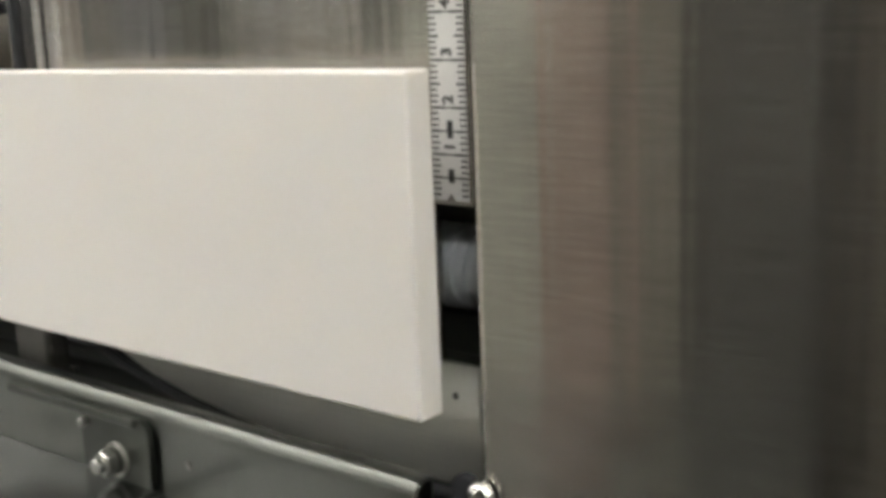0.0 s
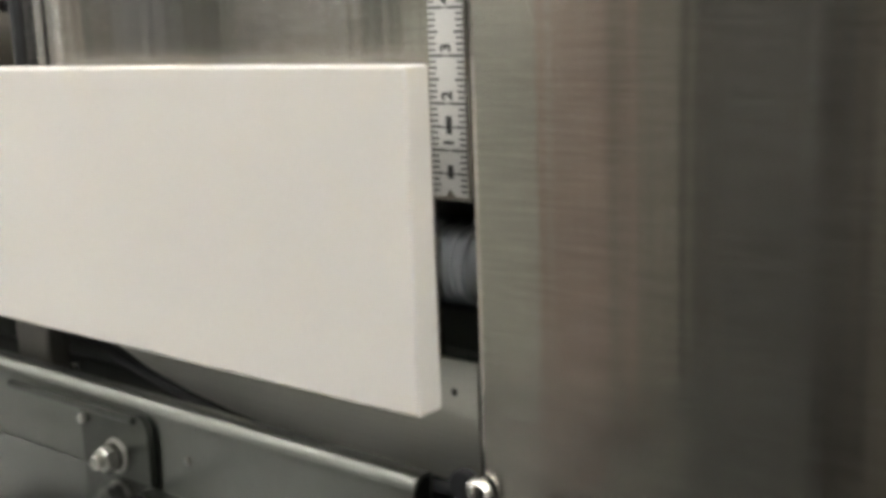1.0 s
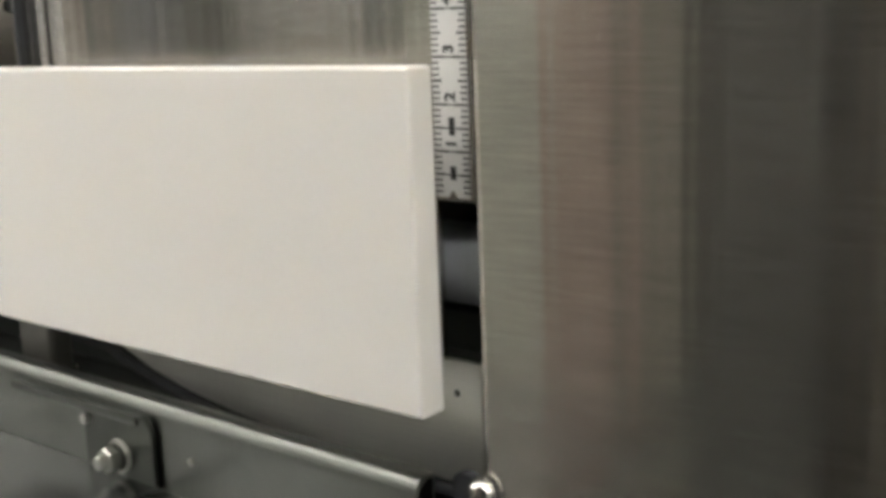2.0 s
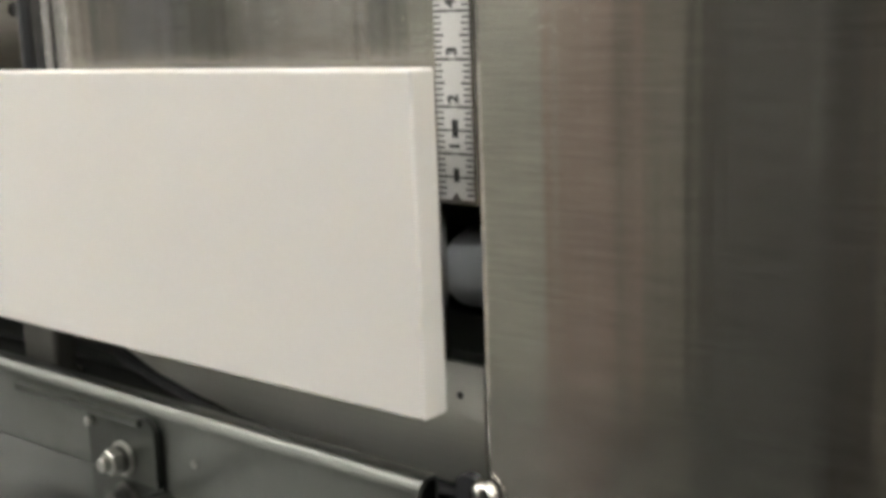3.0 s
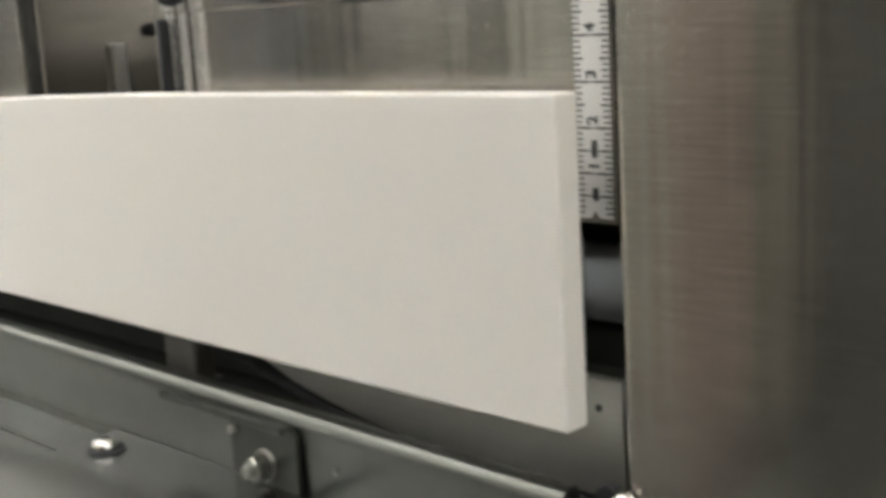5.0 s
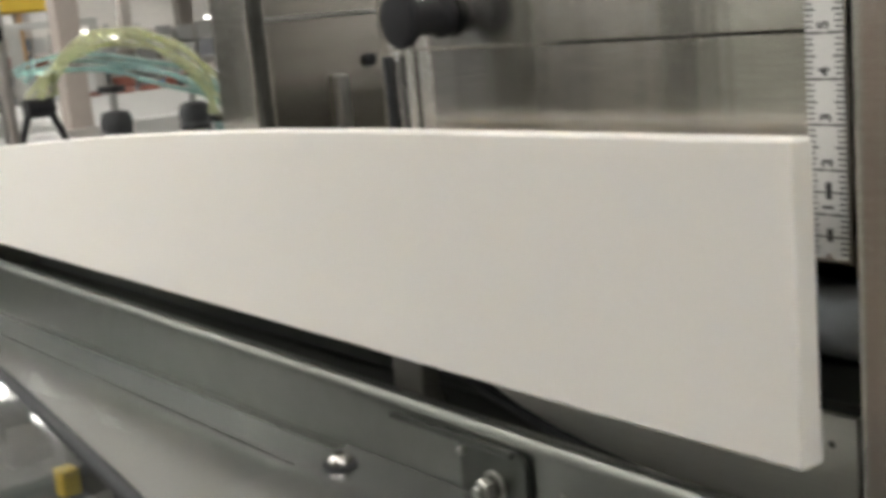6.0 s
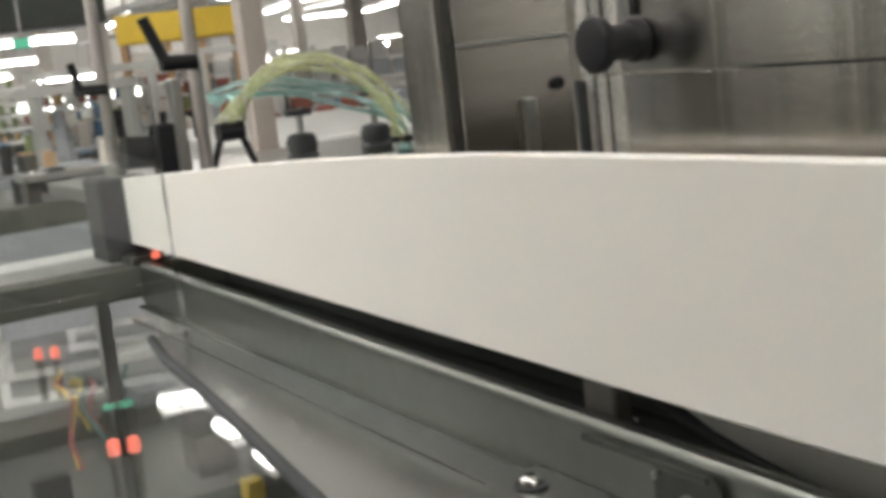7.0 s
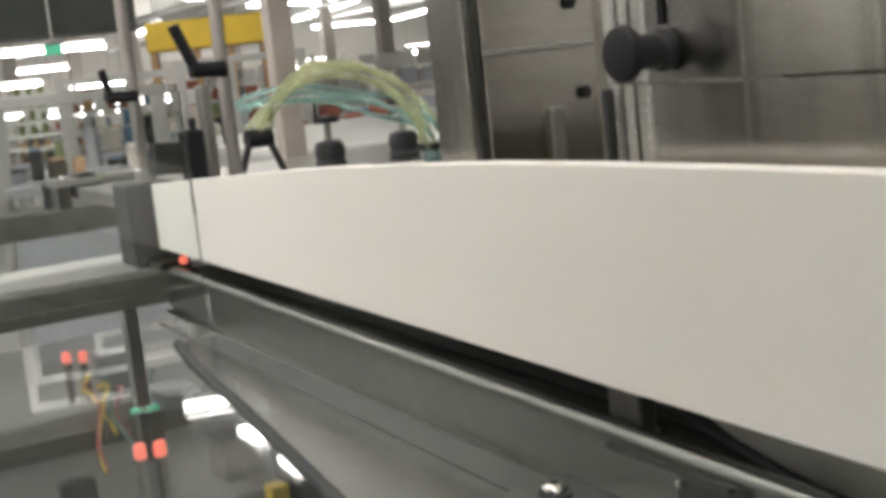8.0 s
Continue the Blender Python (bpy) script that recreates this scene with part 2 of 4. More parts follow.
part("bent_end", bent_end(0.0002, -0.03, 0.1276), STEEL_B, wall, "folded sheet end, paler to brighten its upright reflections", smooth=True)
part("bent_end", bent_end(-0.0010, 0.1292, 0.75), STEEL_B, wall, "folded sheet end, paler to brighten its upright reflections", smooth=True)
part("slot_cheek", box(-0.36, -0.0125, 0.0, 0.004, -0.0935, -0.003), STEEL, wall)
curve = [(-0.36, -0.0935), (-0.36, -0.118), (-0.33, -0.130), (-0.285, -0.1455), (-0.24, -0.1550), (-0.20, -0.1605), (-0.155, -0.1645), (-0.118, -0.166), (0.0138, -0.1672), (0.0138, -0.0935)]
part("lower_panel", prism(curve, 0.0, 0.004), STEEL_LO, wall)
# the right panel stands a little proud of the wall, with a rounded edge beside the slot
roll = [(0.0280, 0.004), (0.0280, -0.0152)] + [(x, y) for x, y in arc(0.0308, -0.0152, 0.0028, 180, 270, 6)][1:] + [(0.0330, -0.0180), (0.62, -0.0180), (0.62, 0.004)]
part("right_panel", prism(roll, -0.30, 0.75, axis="z"), STEEL, wall, "brushed steel sheet with a rounded edge", smooth=True)
# slot interior: its shade is put into the near-black colour
part("inner_liner", box(-0.36, 0.62, 0.14, 0.145, -0.45, 0.75), VOID, wall, "inner back panel, near-black for the slot's shade")
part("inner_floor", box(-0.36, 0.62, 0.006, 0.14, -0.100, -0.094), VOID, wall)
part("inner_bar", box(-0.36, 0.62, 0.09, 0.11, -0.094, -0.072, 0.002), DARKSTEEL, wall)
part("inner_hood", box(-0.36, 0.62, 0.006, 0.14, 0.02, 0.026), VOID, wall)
part("rivet", lathe([(0.0022, 0.0), (0.0022, 0.0004), (0.0012, 0.0008)], pose(-0.0035, 0, -0.1125, 90, 0, 0), 12), DARKSTEEL, wall, "small dark rivet")

hose = [(-0.46, 0.035, -0.150), (-0.40, 0.03, -0.150), (-0.36, 0.018, -0.146), (-0.33, 0.006, -0.146), (-0.285, -0.002, -0.1500), (-0.24, -0.003, -0.1595), (-0.20, -0.003, -0.165), (-0.155, -0.003, -0.1690), (-0.118, -0.003, -0.1705), (-0.05, -0.003, -0.1712), (0.0, -0.003, -0.171)]
tagged(part("cable", sweep([(x, y, Z0 + z) for x, y, z in hose], 0.0035), RUBBER, smooth=True), "thin black cable under the steel wall", "cable")

stud = tagged(empty("dome_bolt", 0.0275, -0.0185, Z0 - 0.1575), "chrome domed bolt on a black washer", "bolt")
part("washer", lathe([(0.0085, 0.0), (0.0095, 0.001), (0.0095, 0.006), (0.0085, 0.007)], pose(-0.010, 0.003, 0, 90, 0, 0), 24), RUBBER, stud, "black rubber washer", smooth=True)
part("head", lathe([(0.0088, 0.0), (0.0092, 0.002), (0.0085, 0.005), (0.006, 0.008), (0.002, 0.0092)], pose(0.002, -0.001, 0, 90, 0, 0), 28), CHROME, stud, smooth=True)

# ---------------- tape ----------------
tape = tagged(empty("tape_scale", 0, -0.0014, Z0), "white steel inch tape scale with black marks", "measuring tape")
blade = part("blade", prism([(-0.0116, 0.0), (-0.0035, 0.0), (0.0, 0.0045), (0.0035, 0.0), (0.0126, 0.0), (0.0126, 0.30), (-0.0116, 0.30)], -0.0002, 0.0003), TAPE, tape)
INCH = 0.0254
for name, x0, sgn in (("right_tick_band", 0.0126, -1), ("left_tick_band", -0.0116, 1)):
    bm = bmesh.new()
    for k in range(2, 188, 2):
        ln = 0.0098 if k % 16 == 0 else 0.0064 if k % 8 == 0 else 0.0052 if k % 4 == 0 else 0.0046 if k % 2 == 0 else 0.0036
        z, h = k * INCH / 16, 0.0014 if k % 8 == 0 else 0.0012
        xa, xb = sorted((x0, x0 + sgn * ln))
        own = [bm.verts.new(c) for c in ((xa, -0.00032, z - h / 2), (xb, -0.00032, z - h / 2), (xb, -0.00032, z + h / 2), (xa, -0.00032, z + h / 2))]
        bm.faces.new(own)
    tagged(part(name, bm, INK, blade), kind="stuff")
for k in range(1, 12):
    part("inch_line", box(-0.0116, 0.0126, -0.00036, -0.00024, k * INCH - 0.0004, k * INCH + 0.0004), INK, blade)
for k in range(1, 12):
    cu = bpy.data.curves.new("digit", "FONT")
    cu.body, cu.size, cu.align_x, cu.align_y, cu.extrude, cu.offset = str(k), 0.0098, "CENTER", "CENTER", 0.00004, 0.00040
    tmp = new("tmp", cu)
    me = bpy.data.meshes.new_from_object(tmp)
    bpy.data.objects.remove(tmp)
    me.materials.append(INK)
    num = new("numeral", me)
    num.parent = blade
    num.matrix_basis = Matrix.Translation((0.0004, -0.00034, k * INCH + 0.0042)) @ pose(0, 0, 0, 90, 0, 0) @ pose(0, 0, 0, 0, 0, 90)
for k, (w, h) in enumerate([(0.0040, 0.0075), (0.0042, 0.0098)]):
    z = (k + 0.5) * INCH
    part("printed_bar", box(-w / 2 + 0.0008, w / 2 + 0.0008, -0.00040, -0.00026, z - h / 2 + 0.001, z + h / 2 + 0.001, 0.00005, 1), INK, blade)
    part("printed_bar", box(-0.0108, 0.0118, -0.00037, -0.00026, z - 0.0005, z + 0.0004), INK, blade)

# ---------------- plunger behind the slot ----------------
plunger = tagged(empty("plunger", -0.105, 0.031, Z0 - 0.0445), "pale plastic ribbed plunger sliding behind the slot", "plunger")
prof = [(0.004, 0.0), (0.014, 0.0008), (0.020, 0.003), (0.0232, 0.008), (0.0238, 0.014), (0.0238, 0.045)]
for k in range(6):
    h = 0.055 + 0.0085 * k
    prof += [(0.0225, h), (0.0222, h + 0.0022), (0.0245, h + 0.0030), (0.0249, h + 0.0048), (0.0245, h + 0.0064), (0.0225, h + 0.0072)]
prof += [(0.0232, 0.11), (0.0232, 0.115)]
part("head", lathe(prof, pose(0, 0, 0, 0, 90, 0), 40), PLASTIC_W, plunger, "ribbed pale plastic head", smooth=True)
part("sleeve", lathe([(0.0225, 0.115), (0.0238, 0.117), (0.0238, 0.42), (0.02, 0.424)], pose(0, 0, 0, 0, 90, 0), 40), PLASTIC_W, plunger, smooth=True)
# rail in the same near-black, so the slot's foot reads as shade
tagged(part("plunger_rail", box(-0.36, 0.60, 0.021, 0.041, Z0 - 0.094, Z0 - 0.0695, 0.001), VOID), "plunger rail, near-black for the slot's shade", "rail")

# ---------------- board ----------------
board = tagged(empty("guide_board", 0, 0, Z0), "thick white polyethylene board on edge along the steel machine", "plastic board")
top = [(0.009, -0.1132), (-0.2, -0.1132), (-0.42, -0.1122), (-0.6, -0.1110), (-1.0, -0.1100), (-1.66, -0.1080), (-1.66, 0.003), (-1.40, 0.0200), (-1.21, 0.0335), (-1.04, 0.0450), (-0.87, 0.0545), (-0.72, 0.0610), (-0.55, 0.0668), (-0.40, 0.0700), (-0.2, 0.0722), (0.009, 0.0738)]
bm = prism(top, -0.0455, -0.0258)
sharp = [e for e in bm.edges if e.calc_face_angle(0) > 0.5]
bmesh.ops.bevel(bm, geom=sharp, offset=0.0022, segments=4, profile=0.5, affect="EDGES")
part("panel", bm, WHITE, board)
for x in (-0.25, -0.95, -1.5):
    part("stand_off", lathe([(0.008, 0), (0.008, 0.0278 + (0.1 if x < -0.36 else 0))], pose(x, -0.0278, -0.03, -90, 0, 0), 16), CHROME, board)

# ---------------- channel and tray under the board ----------------
TZ = -0.205
tray = tagged(empty("tray", 0, 0, Z0), "satin stainless steel tray with a bent upstand under the board", "machine tray")
prof = [(-0.062, TZ), (-0.0502, TZ), (-0.050, -0.1535)] + [(-0.040 + 0.010 * math.cos(radians(a)), -0.1535 + 0.010 * math.sin(radians(a))) for a in (165, 150, 135, 120, 105, 90)]
prof += [(-0.034, -0.1440), (-0.033, -0.1460), (-0.033, -0.170), (-0.035, -0.170), (-0.035, -0.1465), (-0.040, -0.1460), (-0.0455, -0.1495), (-0.048, -0.1545)] + [(-0.048, TZ - 0.0025), (-0.062, TZ - 0.0025)]
bm = bmesh.new()
ends = [[bm.verts.new((x, y + 0.004 * (x + 0.4), z - (0.0090 * (x + 0.42) if z > -0.172 else 0))) for y, z in prof] for x in (-1.597, 0.004)]
for k in range(len(prof)):
    bm.faces.new((ends[0][k], ends[1][k], ends[1][(k + 1) % len(prof)], ends[0][(k + 1) % len(prof)]))
bm.faces.new(ends[0])
bm.faces.new(ends[1][::-1])
bmesh.ops.recalc_face_normals(bm, faces=bm.faces[:])
part("channel", bm, CHANNEL, tray, "bent steel channel with a bright rolled edge")
part("plate", prism([(-1.330, -0.0625), (-1.330, -0.122), (-1.187, -0.146), (-0.967, -0.168), (-0.726, -0.196), (-0.545, -0.218), (-0.2, -0.264), (0.004, -0.290), (0.004, -0.0625)], TZ - 0.005, TZ - 0.0003, axis="z"), TRAY, tray)
part("joint_strip", box(-1.50, -0.452, -0.1070, -0.1040, TZ - 0.002, TZ + 0.0004, 0.0003, 1), DARKSTEEL, tray, "thin dark joint strip")
for x in (-0.60, -0.05):
    part("leg", box(x, x + 0.04, -0.095, -0.075, -Z0, TZ - 0.0055, 0.003), ALU, tray)
rim = [(-1.330, -0.128), (-1.187, -0.152), (-0.967, -0.174), (-0.726, -0.202), (-0.545, -0.224), (-0.2, -0.270), (0.004, -0.296)]
part("rim", sweep([(x, y, TZ - 0.003) for x, y in rim], 0.0075, 12), RUBBER, tray, "dark edge strip", smooth=True)

brk = tagged(empty("angle_bracket", 0, 0, Z0), "dark steel angle bracket bolted to the tray", "bracket")
plate = [(-0.293, -0.2010), (-0.293, -0.1630)] + arc(-0.287, -0.1630, 0.006, 180, 90, 4) + arc(-0.231, -0.1665, 0.012, 90, 0, 6) + [(-0.219, -0.2045)]
OILED = surface("oiled_steel", (0.085, 0.09, 0.08), 0.32, 1.0, 60.0, 0.15, 0.05)
upr = part("upright", prism(plate, -0.0550, -0.0505), OILED, brk)
part("top_rib", box(-0.380, -0.2315, -0.0580, -0.0503, -0.1605, -0.1548, 0.0015), OILED, brk)
part("corner_lug", lathe([(0.0035, 0), (0.0035, 0.004), (0.002, 0.0055)], pose(-0.288, -0.0551, -0.1662, 90, 0, 0), 14), ZINC, upr, "small bright corner lug", smooth=True)
part("foot", prism([(-0.452, -0.0512), (-0.446, -0.235), (-0.218, -0.27), (-0.218, -0.0512)], TZ + 0.0004, TZ + 0.0038, axis="z"), TRAY, brk)
hexb = tagged(empty("hex_bolt", -0.2540, -0.0547, Z0 - 0.1865), "bright hexagon bolt with two washers on the bracket", "bolt")
part("washer", lathe([(0.0118, 0), (0.0122, 0.0006), (0.0122, 0.0022), (0.0118, 0.0028)], pose(0, 0, 0, 90, 0, 0), 32), ZINC, hexb, smooth=False)
part("lock_washer", lathe([(0.0094, 0.003), (0.0094, 0.0058)], pose(0, 0, 0, 90, 0, 0), 28), DARKSTEEL, hexb, "dark split lock washer")
part("nut", lathe([(0.0086, 0.0060), (0.0092, 0.0070), (0.0092, 0.0125), (0.0082, 0.0136)], pose(0, 0, 0, 90, 20, 0), 6), ZINC, hexb)
part("thread_end", lathe([(0.0050, 0.0137), (0.0050, 0.0185), (0.0042, 0.0195)], pose(0, 0, 0, 90, 0, 0), 20), ZINC, hexb, smooth=True)
btn = tagged(empty("button_bolt", -0.416, -0.086, Z0 + TZ + 0.004), "bright button head bolt on the bracket foot", "bolt")
part("washer", lathe([(0.0140, 0), (0.0144, 0.0005), (0.0144, 0.0018), (0.0138, 0.0022)], None, 32), RUBBER, btn)
part("head", lathe([(0.0105, 0.0022), (0.0108, 0.003), (0.0102, 0.0055), (0.0082, 0.0085), (0.0048, 0.0102), (0.0042, 0.0102), (0.0040, 0.0062), (0.0005, 0.0062)], None, 32), CHROME, btn, smooth=True)
# shade of the hexagon recess as a near-black disc
part("socket", lathe([(0.0039, 0.0063), (0.0037, 0.0066)], None, 6), VOID, btn, "dark hexagon socket")
for x, z in ((-0.185, -0.1775),):
    tagged(part("small_rivet", lathe([(0.003, 0), (0.003, 0.0006), (0.0012, 0.0016)], pose(x, -0.0502, Z0 + z, 90, 0, 0), 14), ZINC, smooth=True), "small bright rivet in the channel", "rivet")
post = tagged(empty("spacer_post", 0, 0, Z0), "short grey steel spacer behind the tray edge", "spacer")
part("body", box(-0.417, -0.374, -0.0250, -0.006, -0.2050, -0.1140, 0.004, 3), surface("dull_spacer_steel", (0.17, 0.165, 0.15), 0.5, 0.5, 60.0, 0.1, 0.05), post, smooth=False)
pin = tagged(empty("locating_pin", -0.388, 0.004, Z0 - 0.205), "small bright locating pin behind the tray edge", "pin")
part("shank", lathe([(0.003, 0), (0.003, 0.036), (0.0045, 0.037), (0.0045, 0.044), (0.003, 0.046)], None, 14), CHROME, pin, smooth=True)

# ---------------- bed, housing and column behind the board ----------------
bed = tagged(empty("machine_bed", 0, 0, Z0), "machine bed behind the tray, near-black for the shade there", "machine base")
# shade under the board is put into the bed's near-black colour
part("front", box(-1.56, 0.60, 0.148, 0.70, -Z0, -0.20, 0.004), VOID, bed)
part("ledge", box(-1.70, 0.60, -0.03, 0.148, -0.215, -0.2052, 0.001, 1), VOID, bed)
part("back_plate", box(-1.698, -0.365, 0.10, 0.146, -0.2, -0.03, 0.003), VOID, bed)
house = tagged(empty("side_housing", 0, 0, Z0), "tall dark brushed steel housing behind the board", "machine housing")
part("end_panel", box(-0.640, -0.62, 0.008, 0.60, -0.028, 0.95, 0.002, 2), STEEL_X, house)
part("front_post", box(-0.70, -0.628, -0.006, 0.0055, -0.05, 0.95, 0.003, 3), STEEL, house)
part("front_post_edge", box(-0.6265, -0.6195, -0.004, 0.0065, -0.05, 0.95, 0.001, 1), DARKSTEEL, house, "dark rubber seal in the corner")
part("filler", box(-0.695, -0.642, 0.008, 0.60, -0.028, 0.95, 0.002, 2), STEEL_X, house)
part("pull_strip", box(-0.6195, -0.612, 0.0775, 0.0915, -0.02, 0.104, 0.002, 2), ALU, house, "light flat pull strip")
part("seam_cover", box(-0.6195, -0.6165, 0.008, 0.140, 0.1605, 0.1645, 0.001, 1), ALU, house, "bright narrow seam strip")
part("seal_screw", lathe([(0.004, 0), (0.0065, 0.001), (0.0065, 0.005), (0.004, 0.007)], pose(-0.6195, 0.123, 0.115, 0, 90, 0), 16), BLACK, house, "black screw head", smooth=True)
part("seal_screw", lathe([(0.004, 0), (0.0065, 0.001), (0.0065, 0.005), (0.004, 0.007)], pose(-0.6195, 0.113, 0.205, 0, 90, 0), 16), BLACK, house, "black screw head", smooth=True)
seal = tagged(empty("gap_strip", 0, 0, Z0), "dark strip for a shaded gap, with an added steel return", "seal")
# dark strip stands in for the shaded gap at the sheet's end
part("strip", box(-0.4400, -0.4348, 0.0120, 0.0185, -0.06, 0.1235, 0.0012), RUBBER, seal)
part("backing", box(-0.4520, -0.4362, 0.0190, 0.0240, -0.06, 0.75, 0.001), STEEL_X, seal, "dull steel backing strip")
part("bracket", box(-0.4520, -0.4362, 0.0100, 0.148, -0.09, -0.0605, 0.001), DARKSTEEL, seal)
# unseen panel added so the housing mirrors dark below, bright above
part("added_return", box(-0.4355, -0.4325, 0.0245, 0.60, -0.06, 0.112, 0.0008, 1), STEEL_X, seal, "brushed steel panel added to darken the housing's reflection")
# ---------------- spool knob on the wall ----------------
knob = tagged(empty("spool_knob", -0.3310, -0.0013, Z0 + 0.1533), "black plastic spool knob on the steel wall", "knob")
grip = part("grip", lathe([(0.0136, 0.0000), (0.0155, 0.0018), (0.0159, 0.0046), (0.0159, 0.0088), (0.0149, 0.0111), (0.0132, 0.0134), (0.0128, 0.0203), (0.0128, 0.0350), (0.0136, 0.0387), (0.0173, 0.0410), (0.0201, 0.0429), (0.0206, 0.0457), (0.0204, 0.0494), (0.0183, 0.0517), (0.0126, 0.0527), (0.0031, 0.0532)], pose(0, 0, 0, 90, 0, 0) @ Matrix.Diagonal((1.04, 1.04, 0.93, 1)), 48), BLACK, knob, smooth=True)
tagged(part("guide_rod", lathe([(0.0022, 0), (0.0022, 0.40)], pose(-0.335, -0.0040, Z0 + 0.172), 14), BLACK, smooth=True), "thin black upright rod on the wall", "rod")

# ---------------- frame at the far end of the board ----------------
def beam(name, x0, x1, y0, y1, z0, z1, label, legs):
    e = tagged(empty(name, 0, 0, Z0), label, "beam")
    part("bar", box(x0, x1, y0, y1, z0, z1, 0.004), PAINT_G, e)
    for y in legs:
        part("leg", box(x0 + 0.005, x1 - 0.005, y, y + 0.04, -Z0, z0 - 0.0005, 0.003), ALU, e)
    return e


BEAMM = surface("grey_green_beam", (0.155, 0.158, 0.137), 0.4, 0.6, 60.0, 0.1, 0.05)
PAINT_G = BEAMM
beam("cross_beam", -1.66, -1.60, -1.5, 0.0995, -0.192, -0.139, "grey steel cross beam at the tray's end", (-1.4,))
beam("cross_beam", -2.68, -2.60, -2.0, 0.90, -0.162, -0.103, "grey steel cross beam of the next frame", (-1.9, 0.78))
cap = tagged(empty("end_block", 0, 0, Z0), "dark grey block at the board's far end", "block")
part("body", box(-1.775, -1.672, -0.084, 0.0, -0.139, 0.004, 0.005), surface("dark_grey_plastic", (0.05, 0.05, 0.053), 0.5, 0.0, 60.0, 0.1, 0.05), cap)
part("foot", box(-1.80, -1.605, -0.065, -0.01, -0.1388, -0.125, 0.002), DARKSTEEL, cap)
gear = tagged(empty("gear_unit", 0, 0, Z0), "grey and black gear unit on the far cross beam", "gear unit")
v = Vector((-2.620, 0.088, -0.084))
part("plate", box(-2.70, -2.58, v.y - 0.11, v.y + 0.16, v.z + 0.035, v.z + 0.052, 0.003), ALU, gear)
part("case", box(-2.69, -2.59, v.y + 0.03, v.y + 0.13, -0.1025, v.z + 0.0345, 0.004), GREYB, gear)
part("drum", lathe([(0.03, 0), (0.034, 0.004), (0.034, 0.07), (0.02, 0.075)], pose(-2.66, v.y - 0.03, -0.055, 0, 90, 0), 24), BLACK, gear, "black round drum", smooth=True)
part("bracket", box(-2.68, -2.60, v.y - 0.10, v.y - 0.07, -0.1025, v.z + 0.0345, 0.003), DARKSTEEL, gear)
part("cap_nut", lathe([(0.010, 0), (0.010, 0.01), (0.004, 0.016)], pose(-2.598, v.y - 0.085, -0.03, 0, 90, 0), 16), CHROME, gear, "bright cap nut", smooth=True)
cov = tagged(empty("white_cover", 0, 0, Z0), "white sheet metal cover between the cross beams", "machine cover")
part("face", box(-2.42, -2.30, -0.52, 0.10, -0.31, -0.205, 0.006), PAINT_W, cov)
for y in (-0.45, 0.04):
    part("stand", box(-2.38, -2.34, y, y + 0.03, -0.5495, -0.3105), ALU, cov)
for y in (-0.40, -0.33, -0.28):
    part("vent", box(-2.2995, -2.294, y, y + 0.035, -0.29, -0.225, 0.002, 1), GREYB, cov)
led = tagged(empty("sensor_lamp", 0, 0, Z0), "small glowing red sensor lamp under the board", "sensor")
part("lens", box(-1.595, -1.582, -0.034, -0.022, -0.130, -0.1175, 0.003), LED_R, led)
part("stem", box(-1.62, -1.585, -0.034, -0.024, -0.139, -0.1305, 0.001), DARKSTEEL, led)
guard = tagged(empty("clear_guard", 0, 0, Z0), "clear upright polycarbonate guard panel", "guard panel")
g = part("pane", box(-1.391, -1.388, -0.42, -0.060, -0.136, 0.155, 0.0008, 1), PC, guard)
g.visible_shadow = False
part("edge_strip", box(-1.3925, -1.3865, -0.0598, -0.0575, -0.136, 0.155, 0.0006, 1), PC, guard)
part("foot_post", box(-1.394, -1.385, -0.0598, -0.0560, TZ + 0.0005, -0.1362, 0.0005, 1), PC, guard)


def clamp_lever(p, q, r, rad=0.010):
    e = tagged(new("clamp_lever"), "black plastic ratchet clamp lever on a steel rod", "clamp lever")
    p, q, r = (Vector((a[0], a[1], a[2] + Z0)) for a in (p, q, r))
    part("arm", sweep([p, p.lerp(q, 0.3), p.lerp(q, 0.7), q], rad, 12), BLACK, e, smooth=True)
    part("hub", sweep([q + (q - r) * 0.18, q, q.lerp(r, 0.5), r], rad * 1.35, 14), BLACK, e, smooth=True)
    return e


def upright(name, bottom, height, r, material, label):
    e = tagged(empty(name, bottom[0], bottom[1], Z0 + bottom[2]), label, "post")
    part("shaft", lathe([(r, 0), (r, height)], None, 20), material, e, smooth=True)
    part("collar", lathe([(r * 1.7, 0), (r * 1.7, 0.02), (r * 1.5, 0.022)], None, 20), ALU, e)
    return e


ROD = surface("satin_rod", (0.50, 0.47, 0.45), 0.38, 1.0, 60.0, 0.06, 0.05)
spot = (-1.630, 0.097, 0.107)
upright("clamp_rod", (spot[0], spot[1], -0.1385), 0.75, 0.0115, ROD, "grey steel clamp rod on the cross beam")
spot = (-1.720, -0.037, 0.119)
upright("clamp_rod", (spot[0], spot[1], 0.0045), 0.60, 0.0105, ROD, "grey steel clamp rod on the end block")
clamp_lever((-1.600, 0.011, 0.260), (-1.600, 0.041, 0.184), (-1.600, 0.092, 0.182))
clamp_lever((-1.700, -0.091, 0.201), (-1.700, -0.081, 0.154), (-1.710, -0.034, 0.153), 0.007)
hb = tagged(empty("slide_unit", 0, 0, Z0), "grey slide unit with a black motor on the cross beam", "slide unit")
a, b = Vector((-1.660, 0.065, 0.158)), Vector((-1.660, 0.083, 0.009))
part("slide", box(-1.70, -1.665, a.y, b.y, -0.1385, a.z, 0.003), ALU, hb)
